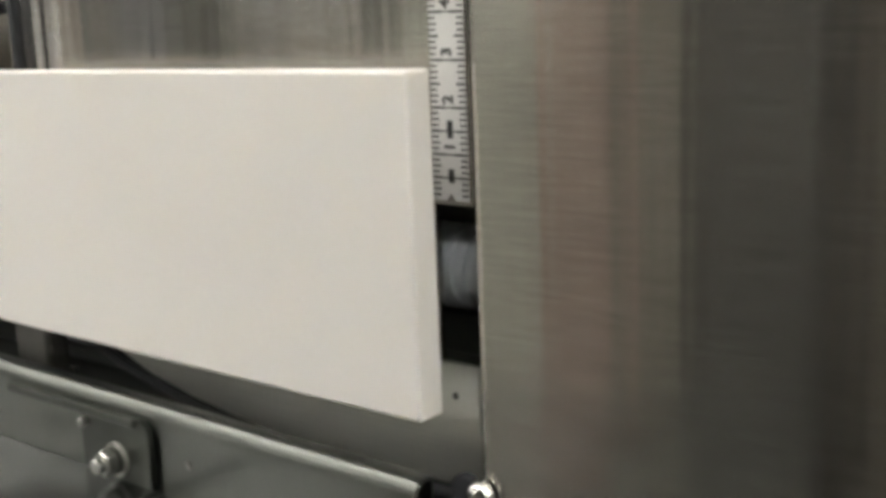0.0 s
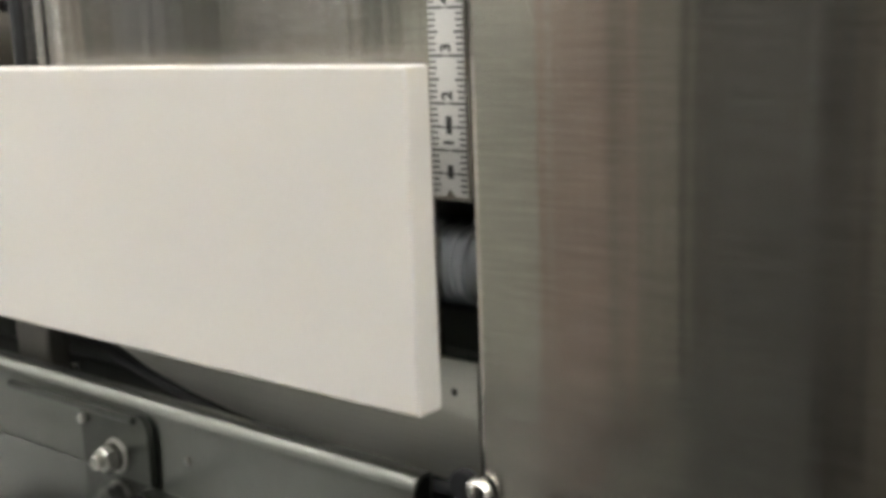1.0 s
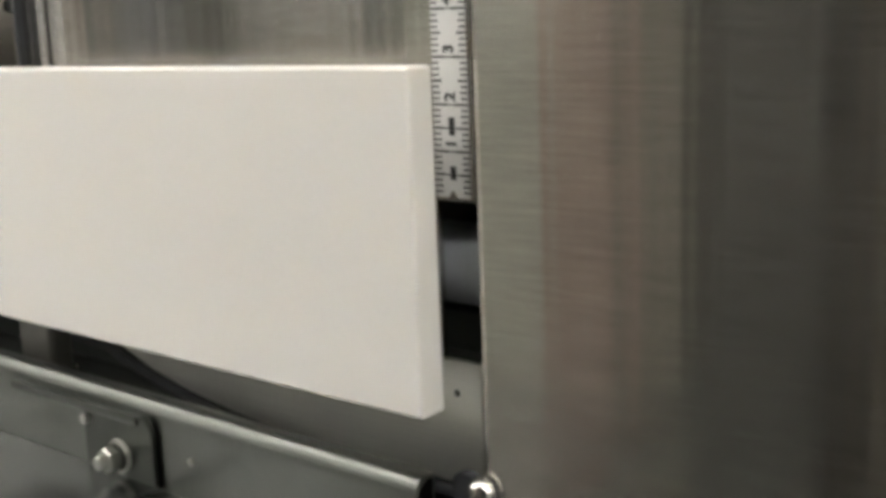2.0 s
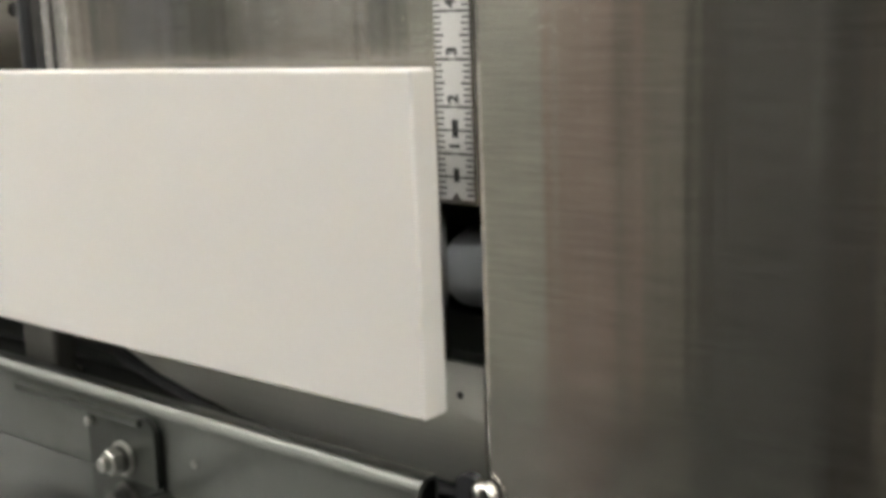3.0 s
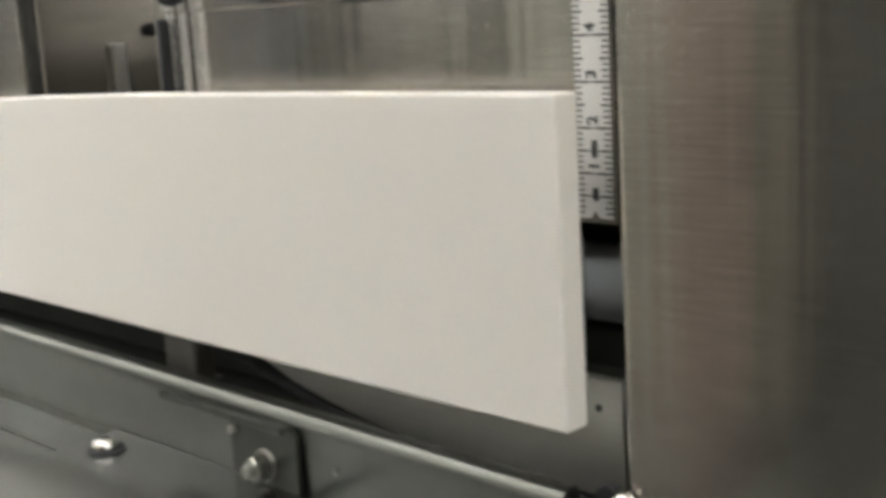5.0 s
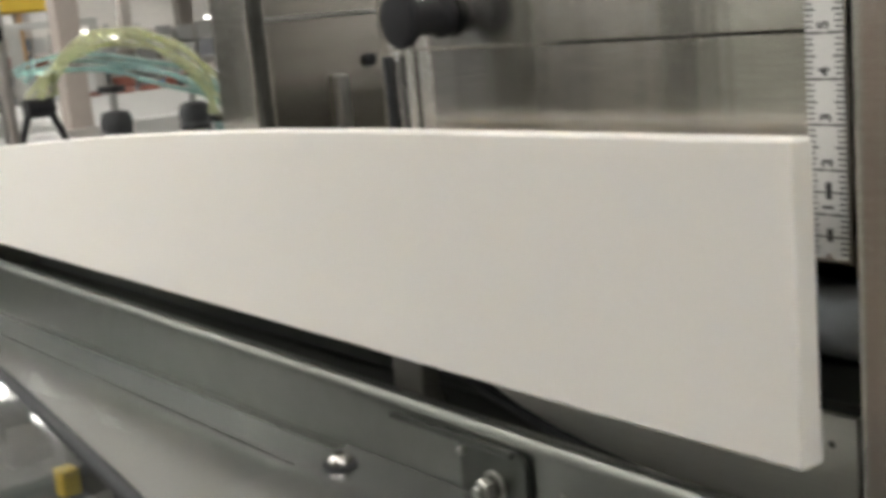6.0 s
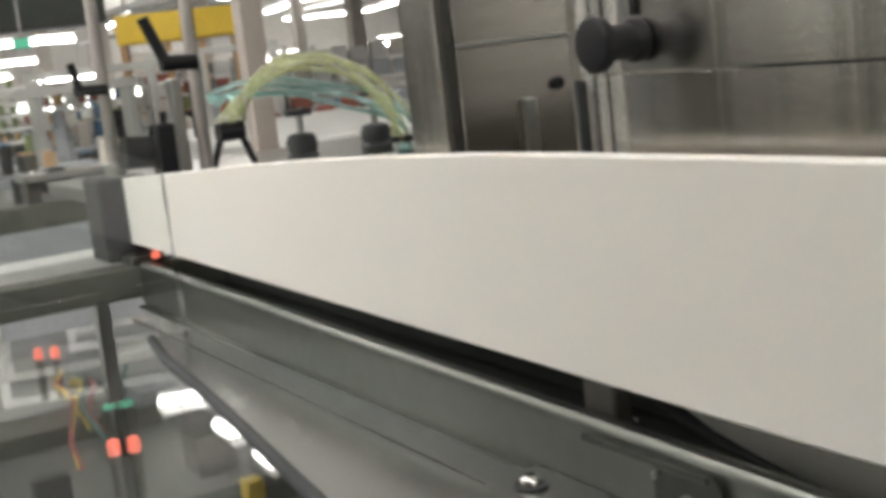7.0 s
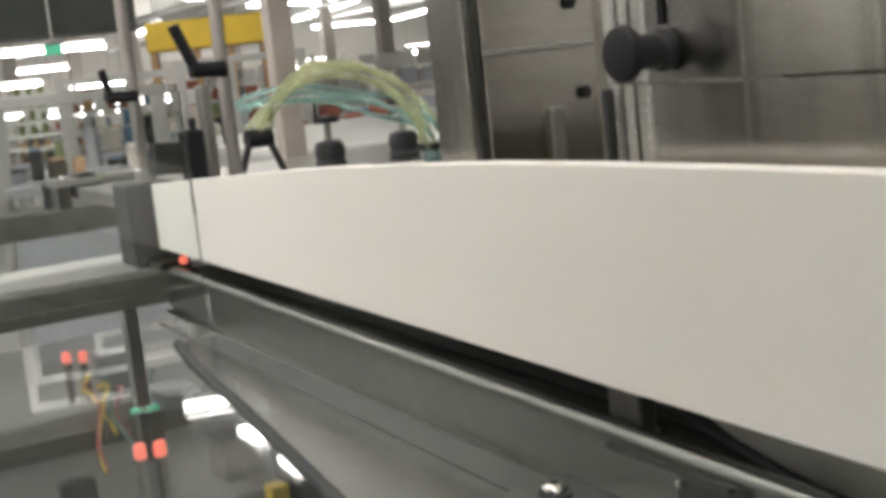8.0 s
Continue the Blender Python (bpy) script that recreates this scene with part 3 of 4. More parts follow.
a, b = Vector((-1.655, 0.093, 0.146)), Vector((-1.655, 0.096, 0.053))
part("scale_strip", box(-1.664, -1.655, a.y, b.y, b.z, a.z, 0.001), BLACK, hb, "black edge strip")
a, b = Vector((-1.630, 0.012, 0.086)), Vector((-1.630, 0.044, 0.009))
part("motor_block", box(-1.664, -1.61, a.y, b.y, -0.1385, a.z, 0.005), BLACK, hb, "black motor block")
a, b = Vector((-1.630, -0.045, 0.047)), Vector((-1.630, 0.011, 0.041))
part("motor", sweep([a, a.lerp(b, 0.1), b], 0.027, 20), BLACK, hb, "black round motor", smooth=True)
part("plug", lathe([(0.006, 0), (0.006, 0.03)], Matrix.Translation((-1.630, 0.031, 0.075)), 12), BLACK, hb)

# hose bundle with its two clamps
bun = tagged(empty("hose_bundle", 0, 0, Z0), "arched bundle of yellow-green and teal air hoses", "hoses")


def arch(p, q, peak, lean, n=22):
    p, q, c = Vector(p), Vector(q), Vector(peak)
    out = []
    for k in range(n + 1):
        u = k / n
        base = p.lerp(q, u)
        h = math.sin(math.pi * u) ** 0.58
        mid = p.lerp(q, 0.5)
        out.append(base + (c - mid) * h + Vector((0.02 * math.sin(7 * u + lean), 0.015 * math.sin(5 * u + 2 * lean), 0.004 * math.sin(11 * u + lean))))
    return out


HL, HR = Vector((-1.801, 0.210, 0.060)), Vector((-1.669, 0.502, -0.003))
for k, (pk, dz) in enumerate([((-1.734, 0.371, 0.175), 0.0), ((-1.728, 0.385, 0.164), 0.0), ((-1.723, 0.396, 0.152), 0.006), ((-1.694, 0.338, 0.168), -0.004), ((-1.778, 0.395, 0.145), 0.0)]):
    off = Vector((0.012 * math.cos(k * 1.9), 0.012 * math.sin(k * 1.9), dz))
    part("air_hose", sweep(arch(HL + off, HR + off * 0.8, pk, k * 1.3), 0.0050, 8), TUBE_Y, bun, "yellow-green clear air hose", smooth=True)
TL = Vector((-1.859, 0.198, 0.094))
for k, pk in enumerate([(-1.788, 0.375, 0.113), (-1.783, 0.384, 0.101), (-1.772, 0.361, 0.092), (-1.796, 0.403, 0.118)]):
    off = Vector((0.012 * math.sin(k * 2.1), 0.012 * math.cos(k * 2.1), 0.008 * k))
    part("air_hose", sweep(arch(TL + off, HR + off * 0.5 + Vector((-0.004, 0.014, 0.02)), pk, k * 1.7), 0.0048, 8), TUBE_T, bun, "teal clear air hose", smooth=True)
part("hose_tie", lathe([(0.022, -0.006), (0.024, -0.004), (0.024, 0.004), (0.022, 0.006)], Matrix.Translation(HR), 20), BLACK, bun, "black hose tie")
part("hose_tail", sweep([HR, HR + Vector((0, 0.004, -0.03)), HR + Vector((-0.01, 0.01, -0.036 - HR.z))], 0.016, 12), TUBE_T, bun, smooth=True)
fork = tagged(empty("hose_holder", 0, 0, Z0), "black forked hose holder on two legs", "holder")
part("block", sweep([HL + Vector((0, -0.025, -0.012)), HL + Vector((0, 0.025, -0.012))], 0.018, 12), BLACK, fork)
for s in (-1, 1):
    part("leg", sweep([HL + Vector((0, s * 0.02, -0.02)), HL + Vector((0, s * 0.04, -0.07)), HL + Vector((0, s * 0.045, -0.036 - HL.z))], 0.007, 8), BLACK, fork)


def cup(x, y, z):
    e = tagged(empty("vacuum_cup", x, y, Z0 + z), "dark rubber vacuum cup on a thin stem", "vacuum cup")
    part("bellows", lathe([(0.014, -0.030), (0.030, -0.028), (0.032, -0.020), (0.028, -0.012), (0.031, -0.004), (0.031, 0.010), (0.026, 0.022), (0.012, 0.026)], None, 24), RUBBER, e, smooth=True)
    part("stem", lathe([(0.007, 0.026), (0.007, 0.075)], None, 12), ALU, e, smooth=True)
    part("flange", lathe([(0.026, 0.060), (0.026, 0.072)], None, 20), RUBBER, e)
    part("base", lathe([(0.034, -0.034), (0.034, -0.0305)], None, 20), DARKSTEEL, e)
    return e


for spot in ((-1.844, 0.370, 0.010), (-1.826, 0.526, 0.010)):
    cup(spot[0], spot[1], -0.0018)
cb = tagged(empty("cup_table", 0, 0, Z0), "white machine table behind the hoses", "machine table")
part("top", box(-6.6, -4.3, 1.35, 3.7, -0.195, -0.165, 0.004), PAINT_W, cb)
part("base", box(-6.5, -4.4, 1.42, 3.6, -Z0, -0.1955, 0.004), PAINT_W, cb)
shelf = tagged(empty("cup_shelf", 0, 0, Z0), "grey steel shelf that carries cups and hoses", "shelf")
part("plate", box(-2.35, -1.70, -0.02, 0.85, -0.064, -0.036, 0.003), ALU, shelf)
for x, y in ((-2.33, 0.80), (-1.75, 0.80), (-2.33, 0.55), (-1.75, 0.50)):
    part("leg", box(x, x + 0.04, y, y + 0.04, -0.5495, -0.0645, 0.002), ALU, shelf)

gp = tagged(empty("frame_post", 0, 0, Z0), "beige grey steel frame post", "post")
a, b = Vector((-2.350, 0.475, 0.145)), Vector((-2.328, 0.533, 0.140))
part("shaft", box(a.x - 0.05, a.x, a.y, b.y, -Z0, 1.1, 0.004), surface("beige_post", (0.42, 0.37, 0.335), 0.45, 0.3, 40.0, 0.08, 0.05), gp)

# ---------------- clear floor panel beside the tray, and what lies under it ----------------
win = tagged(empty("viewing_panel", 0, 0, Z0), "clear glossy polycarbonate panel below the tray", "guard panel")
SH = -0.55
w = part("pane", prism([(-1.565, 0.9), (-1.565, 0.14), (-0.2, 0.14), (-0.2, -0.98), (-3.3, -0.98), (-3.3, 0.9)], SH - 0.004, SH, axis="z"), PC, win)
w.visible_shadow = False
part("support", box(-3.3, -0.2, -0.998, -0.9805, -Z0, SH, 0.003), ALU, win)
pit = tagged(empty("control_cabinet", 0, 0, Z0), "grey control cabinet interior under the clear panel", "cabinet")
CABM = surface("cabinet_grey", (0.115, 0.12, 0.115), 0.5, 0.0, 40.0, 0.1, 0.05)
part("floor_pan", box(-3.3, -1.57, -0.97, 0.9, -0.80, -0.78, 0.003), CABM, pit)
part("floor_pan", box(-1.569, -0.2, -0.97, 0.12, -0.80, -0.78, 0.003), CABM, pit)
part("stand", box(-3.2, -0.3, -0.96, 0.05, -Z0, -0.8005), CABM, pit)
# dark blue-grey band across the floor pan, below the tray's rim
part("mat", prism([(-3.28, 0.50), (-2.867, 0.452), (-2.154, 0.373), (-1.95, 0.355), (-1.95, 0.19), (-2.163, 0.265), (-2.77, 0.304), (-3.28, 0.42)], -0.7795, -0.7745, axis="z"), surface("dark_blue_grey_band", (0.035, 0.037, 0.045), 0.4, 0.0, 40.0, 0.15, 0.05), pit, "dark blue-grey band on the cabinet floor")


def module(px, sx, sy, h, material, name, label):
    e = tagged(empty(name, px[0], px[1], Z0 - 0.78), label, "module")
    part("case", box(-sx / 2, sx / 2, -sy / 2, sy / 2, 0, h, 0.004), material, e)
    return e


for spot, sx, sy, h, mt, label in [((-2.977, 0.034, -0.700), 0.16, 0.55, 0.05, PAINT_G, "dark green-grey cable duct"), ((-2.426, -0.104, -0.720), 0.05, 0.08, 0.07, BLACK, "black relay block on the cabinet floor"),
                                   ((-3.057, 0.310, -0.700), 0.30, 0.12, 0.09, GREYB, "light grey drive module in the cabinet"), ((-2.386, 0.264, -0.700), 0.12, 0.10, 0.10, BLACK, "black terminal block in the cabinet"), ((-3.160, 0.404, -0.600), 0.10, 0.28, 0.16, PAINT_W, "white plastic case in the cabinet"),
                                   ((-3.454, 0.256, -0.620), 0.12, 0.16, 0.14, GREYB, "dark blue-grey case in the cabinet"), ((-2.018, 0.314, -0.700), 0.25, 0.08, 0.1, BLACK, "black terminal block in the cabinet"), ((-2.071, 0.248, -0.660), 0.05, 0.04, 0.06, YELLOW, "small yellow plastic valve block in the cabinet")]:
    module(spot, sx, sy, h, mt, "electric_module", label)
for k, spot in enumerate([(-2.263, 0.011, -0.620), (-2.250, 0.053, -0.620), (-3.430, 0.103, -0.620), (-3.401, 0.147, -0.620)]):
    e = tagged(empty("signal_lamp", spot[0], spot[1], Z0 - 0.78), "glowing orange-red signal lamp", "signal lamp", group="signal lamps in the cabinet")
    part("socket", lathe([(0.012, 0), (0.012, 0.13)], None, 16), DARKSTEEL, e)
    part("lens", lathe([(0.012, 0.1305), (0.0145, 0.135), (0.0145, 0.160), (0.011, 0.166)], None, 16), LED_R, e, smooth=True)
for spot in ((-2.667, 0.111, -0.640), (-2.655, 0.151, -0.640)):
    e = tagged(empty("status_light", spot[0], spot[1], Z0 - 0.78), "small glowing green status light", "status light", group="status lights in the cabinet")
    part("socket", box(-0.012, 0.012, -0.02, 0.02, 0, 0.128), DARKSTEEL, e)
    part("lens", box(-0.010, 0.010, -0.016, 0.016, 0.1285, 0.142, 0.003), LED_G, e)
wires = tagged(empty("wire_loom", 0, 0, Z0), "loose red, yellow and dark wires in the cabinet", "wires")
RNG = random.Random(4)
ends = [Vector((-3.434, 0.171, -0.700)), Vector((-2.411, -0.001, -0.700)), Vector((-3.499, 0.348, -0.700)), Vector((-2.802, 0.173, -0.700)), Vector((-3.206, 0.167, -0.700)), Vector((-2.656, 0.047, -0.700))]
WR = [surface("red_wire", (0.35, 0.06, 0.07), 0.5, 0, 60, 0.1, 0.0), surface("dark_wire", (0.06, 0.07, 0.07), 0.5, 0, 60, 0.1, 0.0), YELLOW, surface("teal_wire", (0.05, 0.16, 0.15), 0.5, 0, 60, 0.1, 0.0)]
for k in range(9):
    p, q = ends[(k * 2) % 6], ends[(k * 2 + 1) % 6]
    o = Vector((RNG.uniform(-0.03, 0.03), RNG.uniform(-0.03, 0.03), 0))
    pts = [p.lerp(q, u / 8) + o + Vector((0.03 * math.sin(u + k), 0.02 * math.cos(u * 1.3 + k), 0.05 * math.sin(u / 8 * 3.14))) for u in range(9)]
    part("wire", sweep(pts, 0.006, 6), WR[k % 4], wires, smooth=True)

# ---------------- the hall behind ----------------
def crate_rack(x, y, rz, wide, levels, material, label, base=0.0, gap=0.3, deep=0.6, n=4):
    e = tagged(empty("storage_rack", x, y, base, rz), label, "rack")
    for sx in (-wide / 2, wide / 2 - 0.04):
        for sy in (-deep / 2, deep / 2 - 0.04):
            part("upright", box(sx, sx + 0.04, sy, sy + 0.04, 0, levels * gap + 0.1), ALU, e)
    rg = random.Random(int(abs(x * 10)))
    for k in range(levels):
        part("shelf", box(-wide / 2 + 0.041, wide / 2 - 0.041, -deep / 2 + 0.005, deep / 2 - 0.005, k * gap + 0.08, k * gap + 0.10), PAINT_W, e)
        for j in range(n):
            w = (wide - 0.2) / n
            xx = -wide / 2 + 0.1 + j * w
            part("bin", box(xx + 0.02, xx + w - 0.02, -deep / 2 + 0.03, deep / 2 - 0.03, k * gap + 0.1005, k * gap + 0.1 + gap * rg.uniform(0.4, 0.75), 0.01, 1), material[rg.randrange(len(material))], e)
    return e


def bench(x, y, rz, wide, label, top=GREYB, h=0.9, back=False):
    e = tagged(empty("work_bench", x, y, 0, rz), label, "bench")
    part("top", box(-wide / 2, wide / 2, -0.4, 0.4, h - 0.04, h, 0.005), top, e)
    for sx in (-wide / 2 + 0.03, wide / 2 - 0.08):
        for sy in (-0.37, 0.32):
            part("leg", box(sx, sx + 0.05, sy, sy + 0.05, 0, h - 0.0405), ALU, e)
    if back:
        part("back_panel", box(-wide / 2, wide / 2, -0.43, -0.405, 0.15, h - 0.02, 0.004), PANELW, e)
    return e


def at(az, dist):
    x, y = polar(az, dist)
    return x, y, az


MIX = [GREYB, ORANGE, BLUE, PANELW, PAINT_W, REDBROWN]
PALE = [GREYB, PAINT_W, PANELW, PAINT_W, PANELW, PAINT_W]
bench(*at(79.7, 8.6), 1.5, "grey work bench under the crates")
crate_rack(*at(79.3, 8.6), 0.42, 5, [GREENB, GREENB, GREENB, ORANGE], "small rack of olive green crates on a bench", base=0.9, gap=0.085, n=3, deep=0.5)
crate_rack(*at(77.0, 12.5), 1.1, 5, MIX, "metal rack with mixed parcels", gap=0.21, n=7)
crate_rack(*at(75.6, 15), 1.3, 6, MIX, "metal rack with mixed bins and boxes", gap=0.20, n=8)
crate_rack(*at(73.8, 19), 2.4, 6, MIX, "metal rack with mixed bins and boxes", gap=0.22, n=9)
crate_rack(*at(71.2, 21), 2.0, 6, PALE, "metal rack with mixed bins and boxes", gap=0.22, n=8)
crate_rack(*at(68.6, 18), 2.0, 6, MIX, "metal rack with mixed bins and boxes", gap=0.23, n=8)
crate_rack(*at(66.0, 16), 1.8, 6, PALE, "metal rack with pale bins", gap=0.22, n=7)
crate_rack(*at(63.4, 15), 1.8, 6, PALE, "metal rack with pale bins", gap=0.23, n=7)
crate_rack(*at(61.0, 13), 1.5, 5, PALE, "metal rack with pale bins", gap=0.24, n=6)
crate_rack(*at(64.6, 9.3), 1.3, 3, [REDBROWN, REDBROWN, REDBROWN, ORANGE, GREYB], "low rack of red-brown crates", gap=0.34, n=6)
bench(*at(78.6, 6.6), 1.2, "grey work bench with mixed goods")
bench(*at(75.3, 9.0), 1.6, "grey work bench with mixed goods")
bench(*at(71.5, 11.0), 2.0, "grey work bench with mixed goods")
bench(*at(66.2, 10.8), 3.0, "grey work bench with a low cream front panel", back=True)
CL = [GREYB, ORANGE, PANELW, BLACK, BLUE, REDBROWN, GREENB, PAINT_W, DARKSTEEL, ALU]
rc = random.Random(11)
for az, dist, wide in ((78.6, 6.6, 1.1), (75.3, 9.0, 1.4), (71.5, 11.0, 1.8), (66.2, 10.8, 2.8), (80.3, 8.6, 0.6)):
    x, y, rz = at(az, dist)
    m0 = pose(x, y, 0.9005, 0, 0, rz)
    for k in range(11):
        u, v = -wide / 2 + wide * (k + 0.5) / 11 + rc.uniform(-0.02, 0.02), rc.uniform(-0.3, 0.2)
        w, h = wide / 11 * rc.uniform(0.25, 0.42), rc.uniform(0.04, 0.22)
        mt = CL[rc.randrange(len(CL))]
        e = new("parcel")
        e.matrix_basis = m0 @ pose(u, v, 0, 0, 0, rc.uniform(-20, 20))
        tagged(e, "small mixed carton or tool on a work bench", "parcel", group="things on the benches")
        part("body", box(-w, w, -0.06, 0.06, 0, h, 0.008), mt, e)
        part("lid", box(-w * 0.9, w * 0.9, -0.054, 0.054, h + 0.0005, h + 0.012, 0.003), CL[rc.randrange(len(CL))], e)
crane = tagged(empty("yellow_machine_hood", *polar(71.3, 12.5), Z0 + 0.28, 71), "yellow painted machine hood on orange-brown legs", "machine")
part("hood", box(-0.58, 0.58, -0.3, 0.3, 0.19, 0.47, 0.02), YELLOW, crane)
for sx in (-0.56, -0.15, 0.18, 0.5):
    part("leg", box(sx, sx + 0.06, -0.25, 0.25, -Z0 - 0.28, 0.1895), ORANGE, crane)
part("skirt", box(-0.48, 0.12, -0.24, 0.24, -0.10, 0.1, 0.02), PANELW, crane)
def assembly_machine(az, dist, wide, top, label, panel):
    x, y, rz = at(az, dist)
    e = tagged(empty("assembly_machine", x, y, 0, rz), label, "machine")
    for sx in (-wide / 2, wide / 2 - 0.04):
        for sy in (-0.3, 0.26):
            part("post", box(sx, sx + 0.04, sy, sy + 0.04, 0, top, 0.003), ALU, e)
    for z in (0.75, top + 0.0005):
        part("rail", box(-wide / 2, wide / 2, -0.3, -0.26, z, z + 0.04, 0.003), ALU, e)
        part("rail", box(-wide / 2, wide / 2, 0.26, 0.30, z, z + 0.04, 0.003), ALU, e)
    part("panel", box(-wide / 2 + 0.045, wide / 2 - 0.045, -0.28, -0.265, 0.1, 0.745, 0.003), panel, e)
    part("deck", box(-wide / 2 + 0.045, wide / 2 - 0.045, -0.255, 0.255, 0.70, 0.745, 0.003), PAINT_W, e)
    part("drive", lathe([(0.05, 0), (0.055, 0.01), (0.055, 0.16), (0.03, 0.18)], pose(-wide * 0.2, 0, 0.7455), 20), BLACK, e, smooth=True)
    part("valve_block", box(0.0, wide * 0.22, -0.1, 0.1, 0.7455, 0.95, 0.01), GREYB, e)
    part("hopper", box(wide * 0.26, wide * 0.38, -0.15, 0.15, 0.7455, 1.05, 0.01), PANELW, e)
    return e


assembly_machine(77.4, 6.2, 0.8, 1.28, "aluminium machine frame with a grey lower panel", GREYB)
assembly_machine(74.2, 7.6, 1.0, 1.36, "aluminium machine frame with a white lower panel", PAINT_W)
assembly_machine(70.0, 9.0, 0.9, 1.42, "aluminium machine frame with a grey lower panel", GREYB)
for y, z, r in ((6.0, 2.55, 0.05), (7.2, 2.6, 0.04), (10.5, 2.62, 0.06), (12.4, 2.5, 0.04)):
    e = tagged(empty("overhead_pipe", -26, y, z), "pale grey pipe under the hall ceiling", "pipe")
    part("tube", sweep([(-17, 0, 0), (0, 0.05, 0), (12, 0, 0)], r, 10), PAINT_W, e, smooth=True)
    for x in (-12, -4, 4, 10):
        part("hanger", box(x, x + 0.03, -0.015, 0.015, r * 0.9, HZ - z - 0.001), ALU, e)
sign = tagged(empty("exit_sign", *polar(78.0, 13.2), Z0 + 0.62, 78), "small green emergency exit sign", "sign")
part("face", box(-0.09, 0.09, -0.02, 0.02, -0.05, 0.05, 0.01), LED_G, sign)
part("rod", box(-0.01, 0.01, -0.01, 0.01, 0.061, HZ - Z0 - 0.62), ALU, sign)
for az, dist in ((77.2, 26), (70.3, 24), (63.4, 22), (74.6, 31), (66.0, 28), (79.9, 30)):
    x, y = polar(az, dist)
    c = tagged(empty("hall_column", x, y, 0), "beige painted steel hall column", "column")
    part("shaft", box(-0.12, 0.12, -0.12, 0.12, 0.02, HZ - 0.001, 0.01), PANELW, c)
    part("base", box(-0.2, 0.2, -0.2, 0.2, 0, 0.0195), DARKSTEEL, c)
x, y = polar(64.0, 19)
part_wall = tagged(empty("partition", x, y, 0, 64), "pale cream partition wall in the hall", "partition")
part("sheet", box(-3.2, 3.0, -0.04, 0.04, 0.0, 1.0, 0.01), PANELW, part_wall)
part("cap", box(-3.2, 3.0, -0.06, 0.06, 1.0005, 1.05, 0.01), PAINT_W, part_wall)
# unseen black pad, added to darken the floor mirrored in the steel
mat = tagged(empty("floor_mat", 0.6, -0.68, 0), "black mat, unseen, added to darken the floor in reflections", "mat")
part("pad", box(-0.8, 1.0, -0.30, 0.52, 0.0005, 0.014, 0.005), RUBBER, mat)
gal = tagged(empty("cable_bridge", *polar(78.3, 14), Z0, 78), "dark grey cable bridge across the hall", "cable bridge")
part("deck", box(-1.7, 0.95, -0.4, 0.4, 0.78, 1.30, 0.01), surface("dark_deck", (0.09, 0.10, 0.09), 0.6, 0.0, 20, 0.15, 0.1), gal)
for x in (-1.6, 0.8):
    part("post", box(x, x + 0.1, -0.06, 0.06, -Z0, 0.7795), PANELW, gal)

# ---------------- the aisle behind the filmer: unseen things added for the steel's reflections ---
def locker(x0, x1, color, label, y=-1.0, h=2.05):
    e = tagged(empty("locker", (x0 + x1) / 2, y, 0), label, "locker", group="lockers across the aisle")
    w = (x1 - x0) / 2 - 0.002
    m = surface("locker_paint", color, 0.5, 0.0, 40.0, 0.1, 0.05)
    part("body", box(-w, w, -0.45, -0.022, 0.1, h, 0.004), m, e)
    door = part("door", box(-w + 0.004, w - 0.004, -0.0215, 0.0, 0.11, h - 0.01, 0.004), m, e)
    if w > 0.04:
        part("handle", box(w - 0.030, w - 0.022, 0.0005, 0.014, 1.05, 1.20, 0.002), ALU, door, "slim metal handle")
    part("plinth", box(-w + 0.01, w - 0.01, -0.42, -0.05, 0.0, 0.0995), BLACK, e)
    return e


# invented lockers, coloured and spaced to give the right panel its bands
locker(-0.93, -0.632, (0.60, 0.62, 0.56), "low pale grey-green locker, unseen, added for a band in the steel", h=1.55)
locker(-0.632, -0.480, (0.46, 0.36, 0.31), "pinkish beige locker, unseen, added for a band in the steel")
locker(-0.480, -0.384, (0.30, 0.29, 0.245), "olive grey locker, unseen, added for a band in the steel")
locker(-0.384, -0.366, (0.02, 0.02, 0.02), "narrow black filler, unseen, added for a dark line in the steel")
locker(-0.366, -0.176, (0.13, 0.13, 0.122), "dark grey locker, unseen, added to darken the steel")
locker(-0.176, -0.154, (0.02, 0.02, 0.02), "narrow black filler, unseen, added for a dark line in the steel")
locker(-0.154, -0.050, (0.17, 0.155, 0.13), "dark brown locker, unseen, added to darken the steel")
locker(-0.050, 0.25, (0.10, 0.095, 0.085), "dark brown locker, unseen, added to darken the steel")
locker(0.25, 1.1, (0.05, 0.05, 0.05), "dark grey locker, unseen, added to darken the steel")
def low_cabinet(x0, x1, color, label):
    e = tagged(empty("low_cabinet", (x0 + x1) / 2, -1.25, 0), label, "cabinet", group="low cabinets across the aisle")
    w, m = (x1 - x0) / 2 - 0.002, surface("cabinet_paint", color, 0.5, 0.0, 40.0, 0.1, 0.05)
    part("body", box(-w, w, -0.45, -0.022, 0.1, 1.20, 0.004), m, e)
    for y in (0.0, 1.0):
        door = part("door", box(-w + 0.004 + y * w, y * w - 0.004, -0.0215, 0.0, 0.11, 1.19, 0.004), m, e)
        part("handle", box(y * w - 0.035, y * w - 0.027, 0.0005, 0.014, 0.60, 0.75, 0.002), ALU, door, "slim metal handle")
    part("top", box(-w, w, -0.46, 0.01, 1.2005, 1.225, 0.004), GREYB, e)
    part("plinth", box(-w + 0.01, w - 0.01, -0.42, -0.05, 0.0, 0.0995), BLACK, e)
    return e


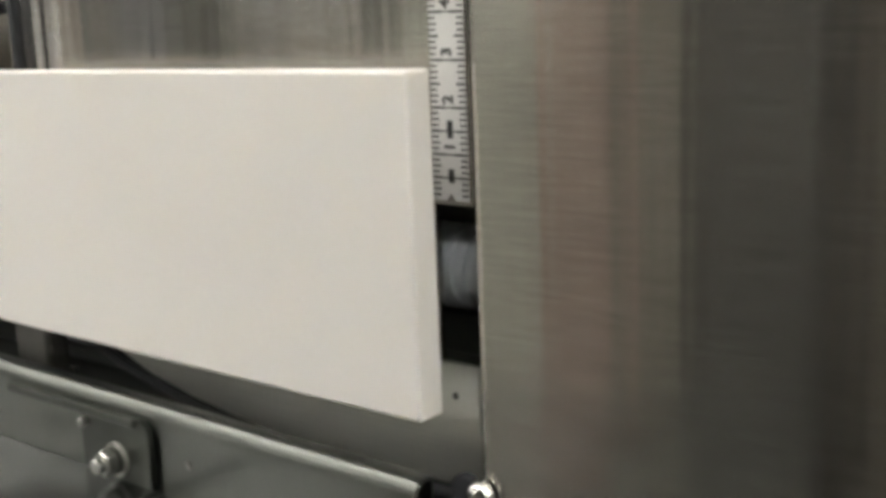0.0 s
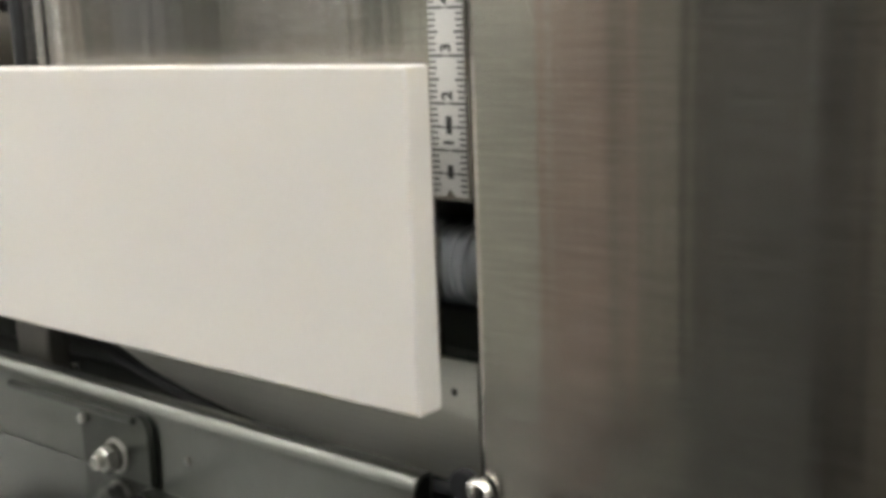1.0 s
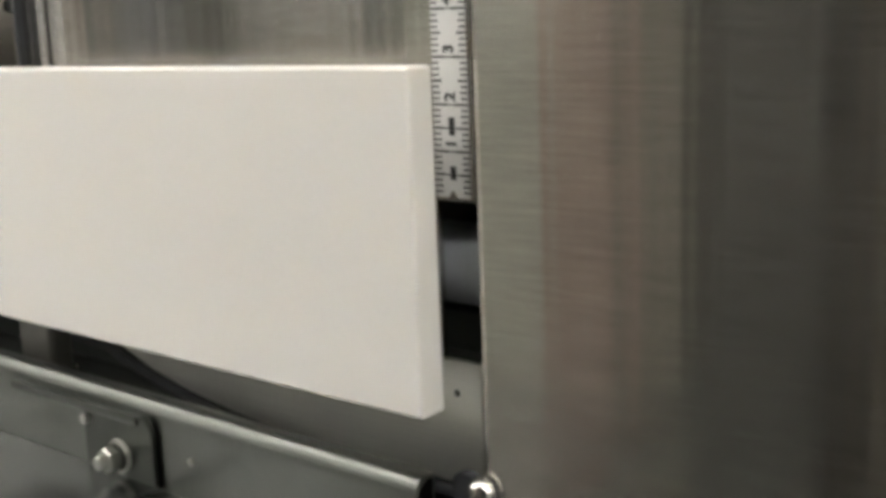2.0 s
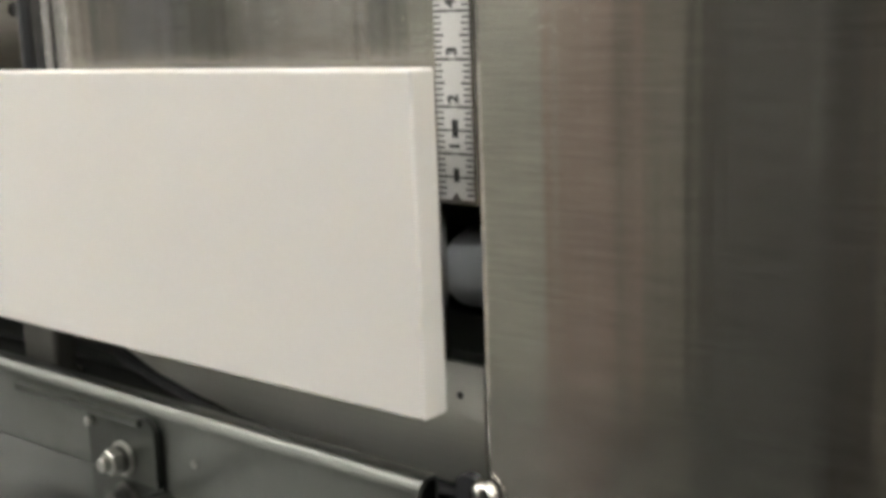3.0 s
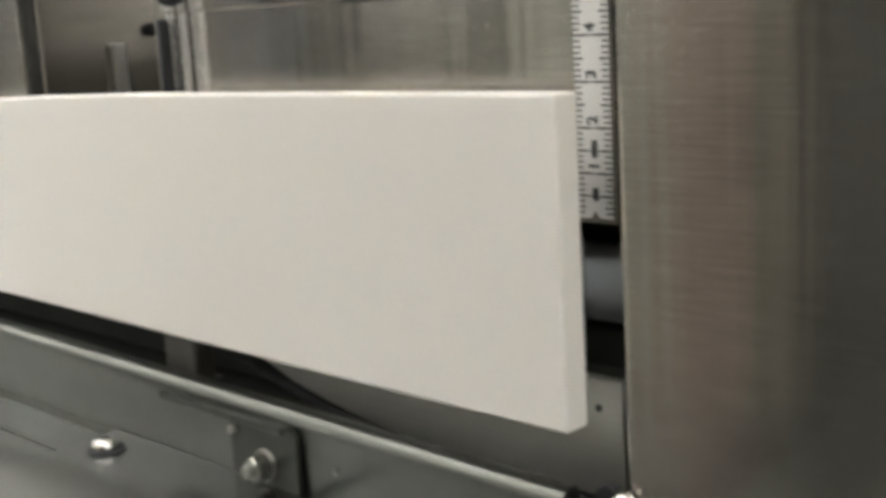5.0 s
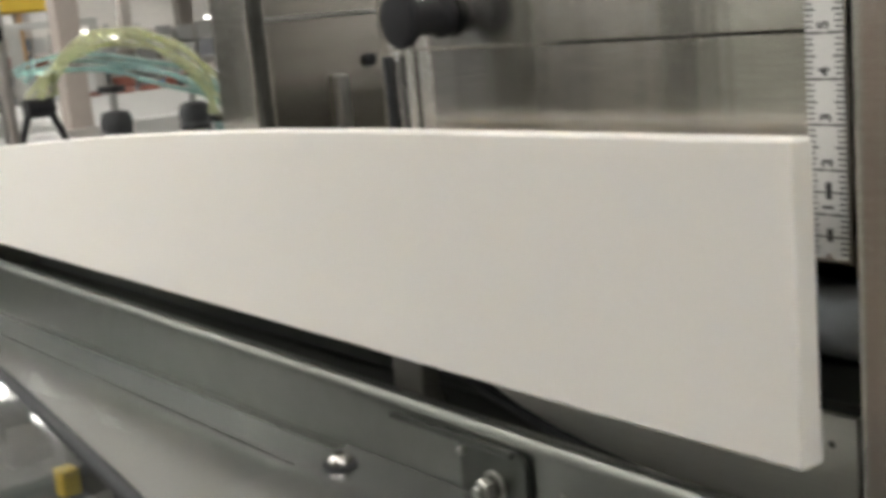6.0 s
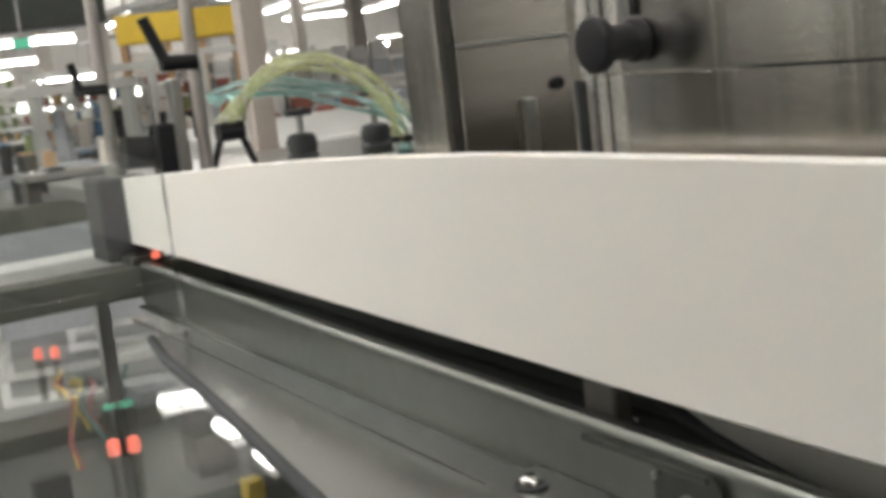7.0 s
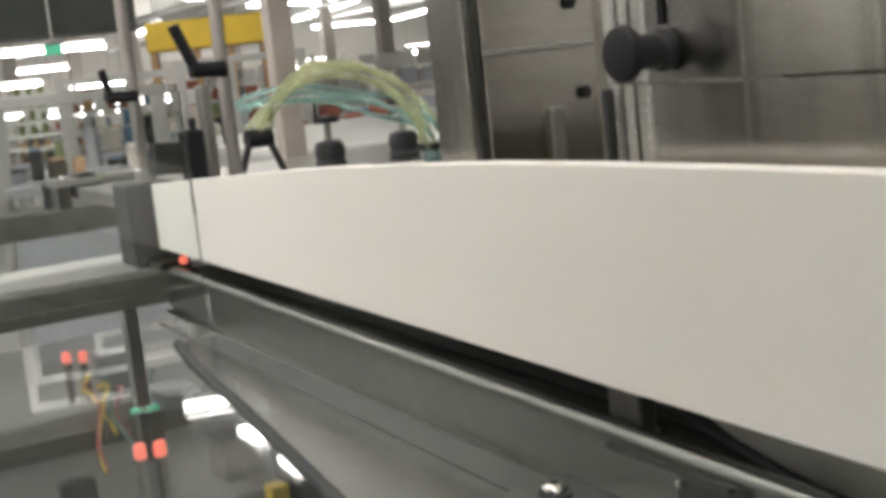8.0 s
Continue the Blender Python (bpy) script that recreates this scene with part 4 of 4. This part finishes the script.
# unseen row added so the wall mirrors darker below its seam
low_cabinet(-2.45, -1.95, (0.34, 0.32, 0.27), "low beige cabinet, unseen, added to tone the wall's reflection")
low_cabinet(-1.95, -1.45, (0.20, 0.19, 0.165), "low dark olive cabinet, unseen, added to darken the wall's reflection")
low_cabinet(-1.45, -0.95, (0.34, 0.32, 0.27), "low beige cabinet, unseen, added to tone the wall's reflection")
# invented posts that put upright streaks into the wall's reflection
for x, w, mt, label in ((-1.03, 0.03, PAINT_G, "thin grey post, unseen, added for a streak in the steel"), (-1.465, 0.04, PAINT_G, "grey post, unseen, added for a streak in the steel"), (-1.655, 0.10, GREYB, "dark grey post, unseen, added for a streak in the steel"), (-1.80, 0.03, PAINT_G, "thin grey post, unseen, added for a streak in the steel"), (-1.93, 0.08, PANELW, "beige post, unseen, added for a streak in the steel")):
    e = tagged(empty("aisle_post", x, -1.06, 0), label, "post", group="posts across the aisle")
    part("shaft", box(-w / 2, w / 2, -0.05, 0.05, 0.012, 2.3, 0.004), mt, e)
    part("base", box(-w / 2 - 0.02, w / 2 + 0.02, -0.08, 0.08, 0, 0.0115), DARKSTEEL, e)


# unseen dark row, added so the housing mirrors dark in its lower part
for y in (6.9, 8.1, 9.3, 10.5):
    e = tagged(empty("tool_cabinet", 11.5, y, 0), "dark grey cabinet, unseen, added to darken the housing's reflection", "cabinet", group="tool cabinets along the hall wall")
    part("body", box(-0.25, 0.4, -0.58, 0.58, 0.08, 1.42, 0.006), DARKSTEEL, e)
    for y0 in (-0.575, 0.003):
        door = part("door", box(-0.272, -0.2505, y0, y0 + 0.572, 0.09, 1.41, 0.004), DARKSTEEL, e)
        part("handle", box(-0.290, -0.2725, -0.06 if y0 < 0 else 0.045, -0.045 if y0 < 0 else 0.06, 0.75, 0.95, 0.002), ALU, door, "slim metal handle")
    part("plinth", box(-0.22, 0.38, -0.55, 0.55, 0, 0.0795), BLACK, e)


def motions():
    a, b, c = -0.105, -0.290, -0.025
    rows = [(0, a), (0.12, a), (0.22, b), (0.33, b), (0.43, a), (1.13, a), (1.2, -0.03), (1.27, -0.12), (1.38, b), (1.75, b), (2.2, a), (2.65, c), (3.13, c), (3.2, -0.07), (3.3, b), (3.40, b), (3.52, a - 0.006), (4.15, a), (4.7, b), (8, b)]
    walk(plunger, [(t, pose(x, 0.031, Z0 - 0.0445)) for t, x in rows])


motions()
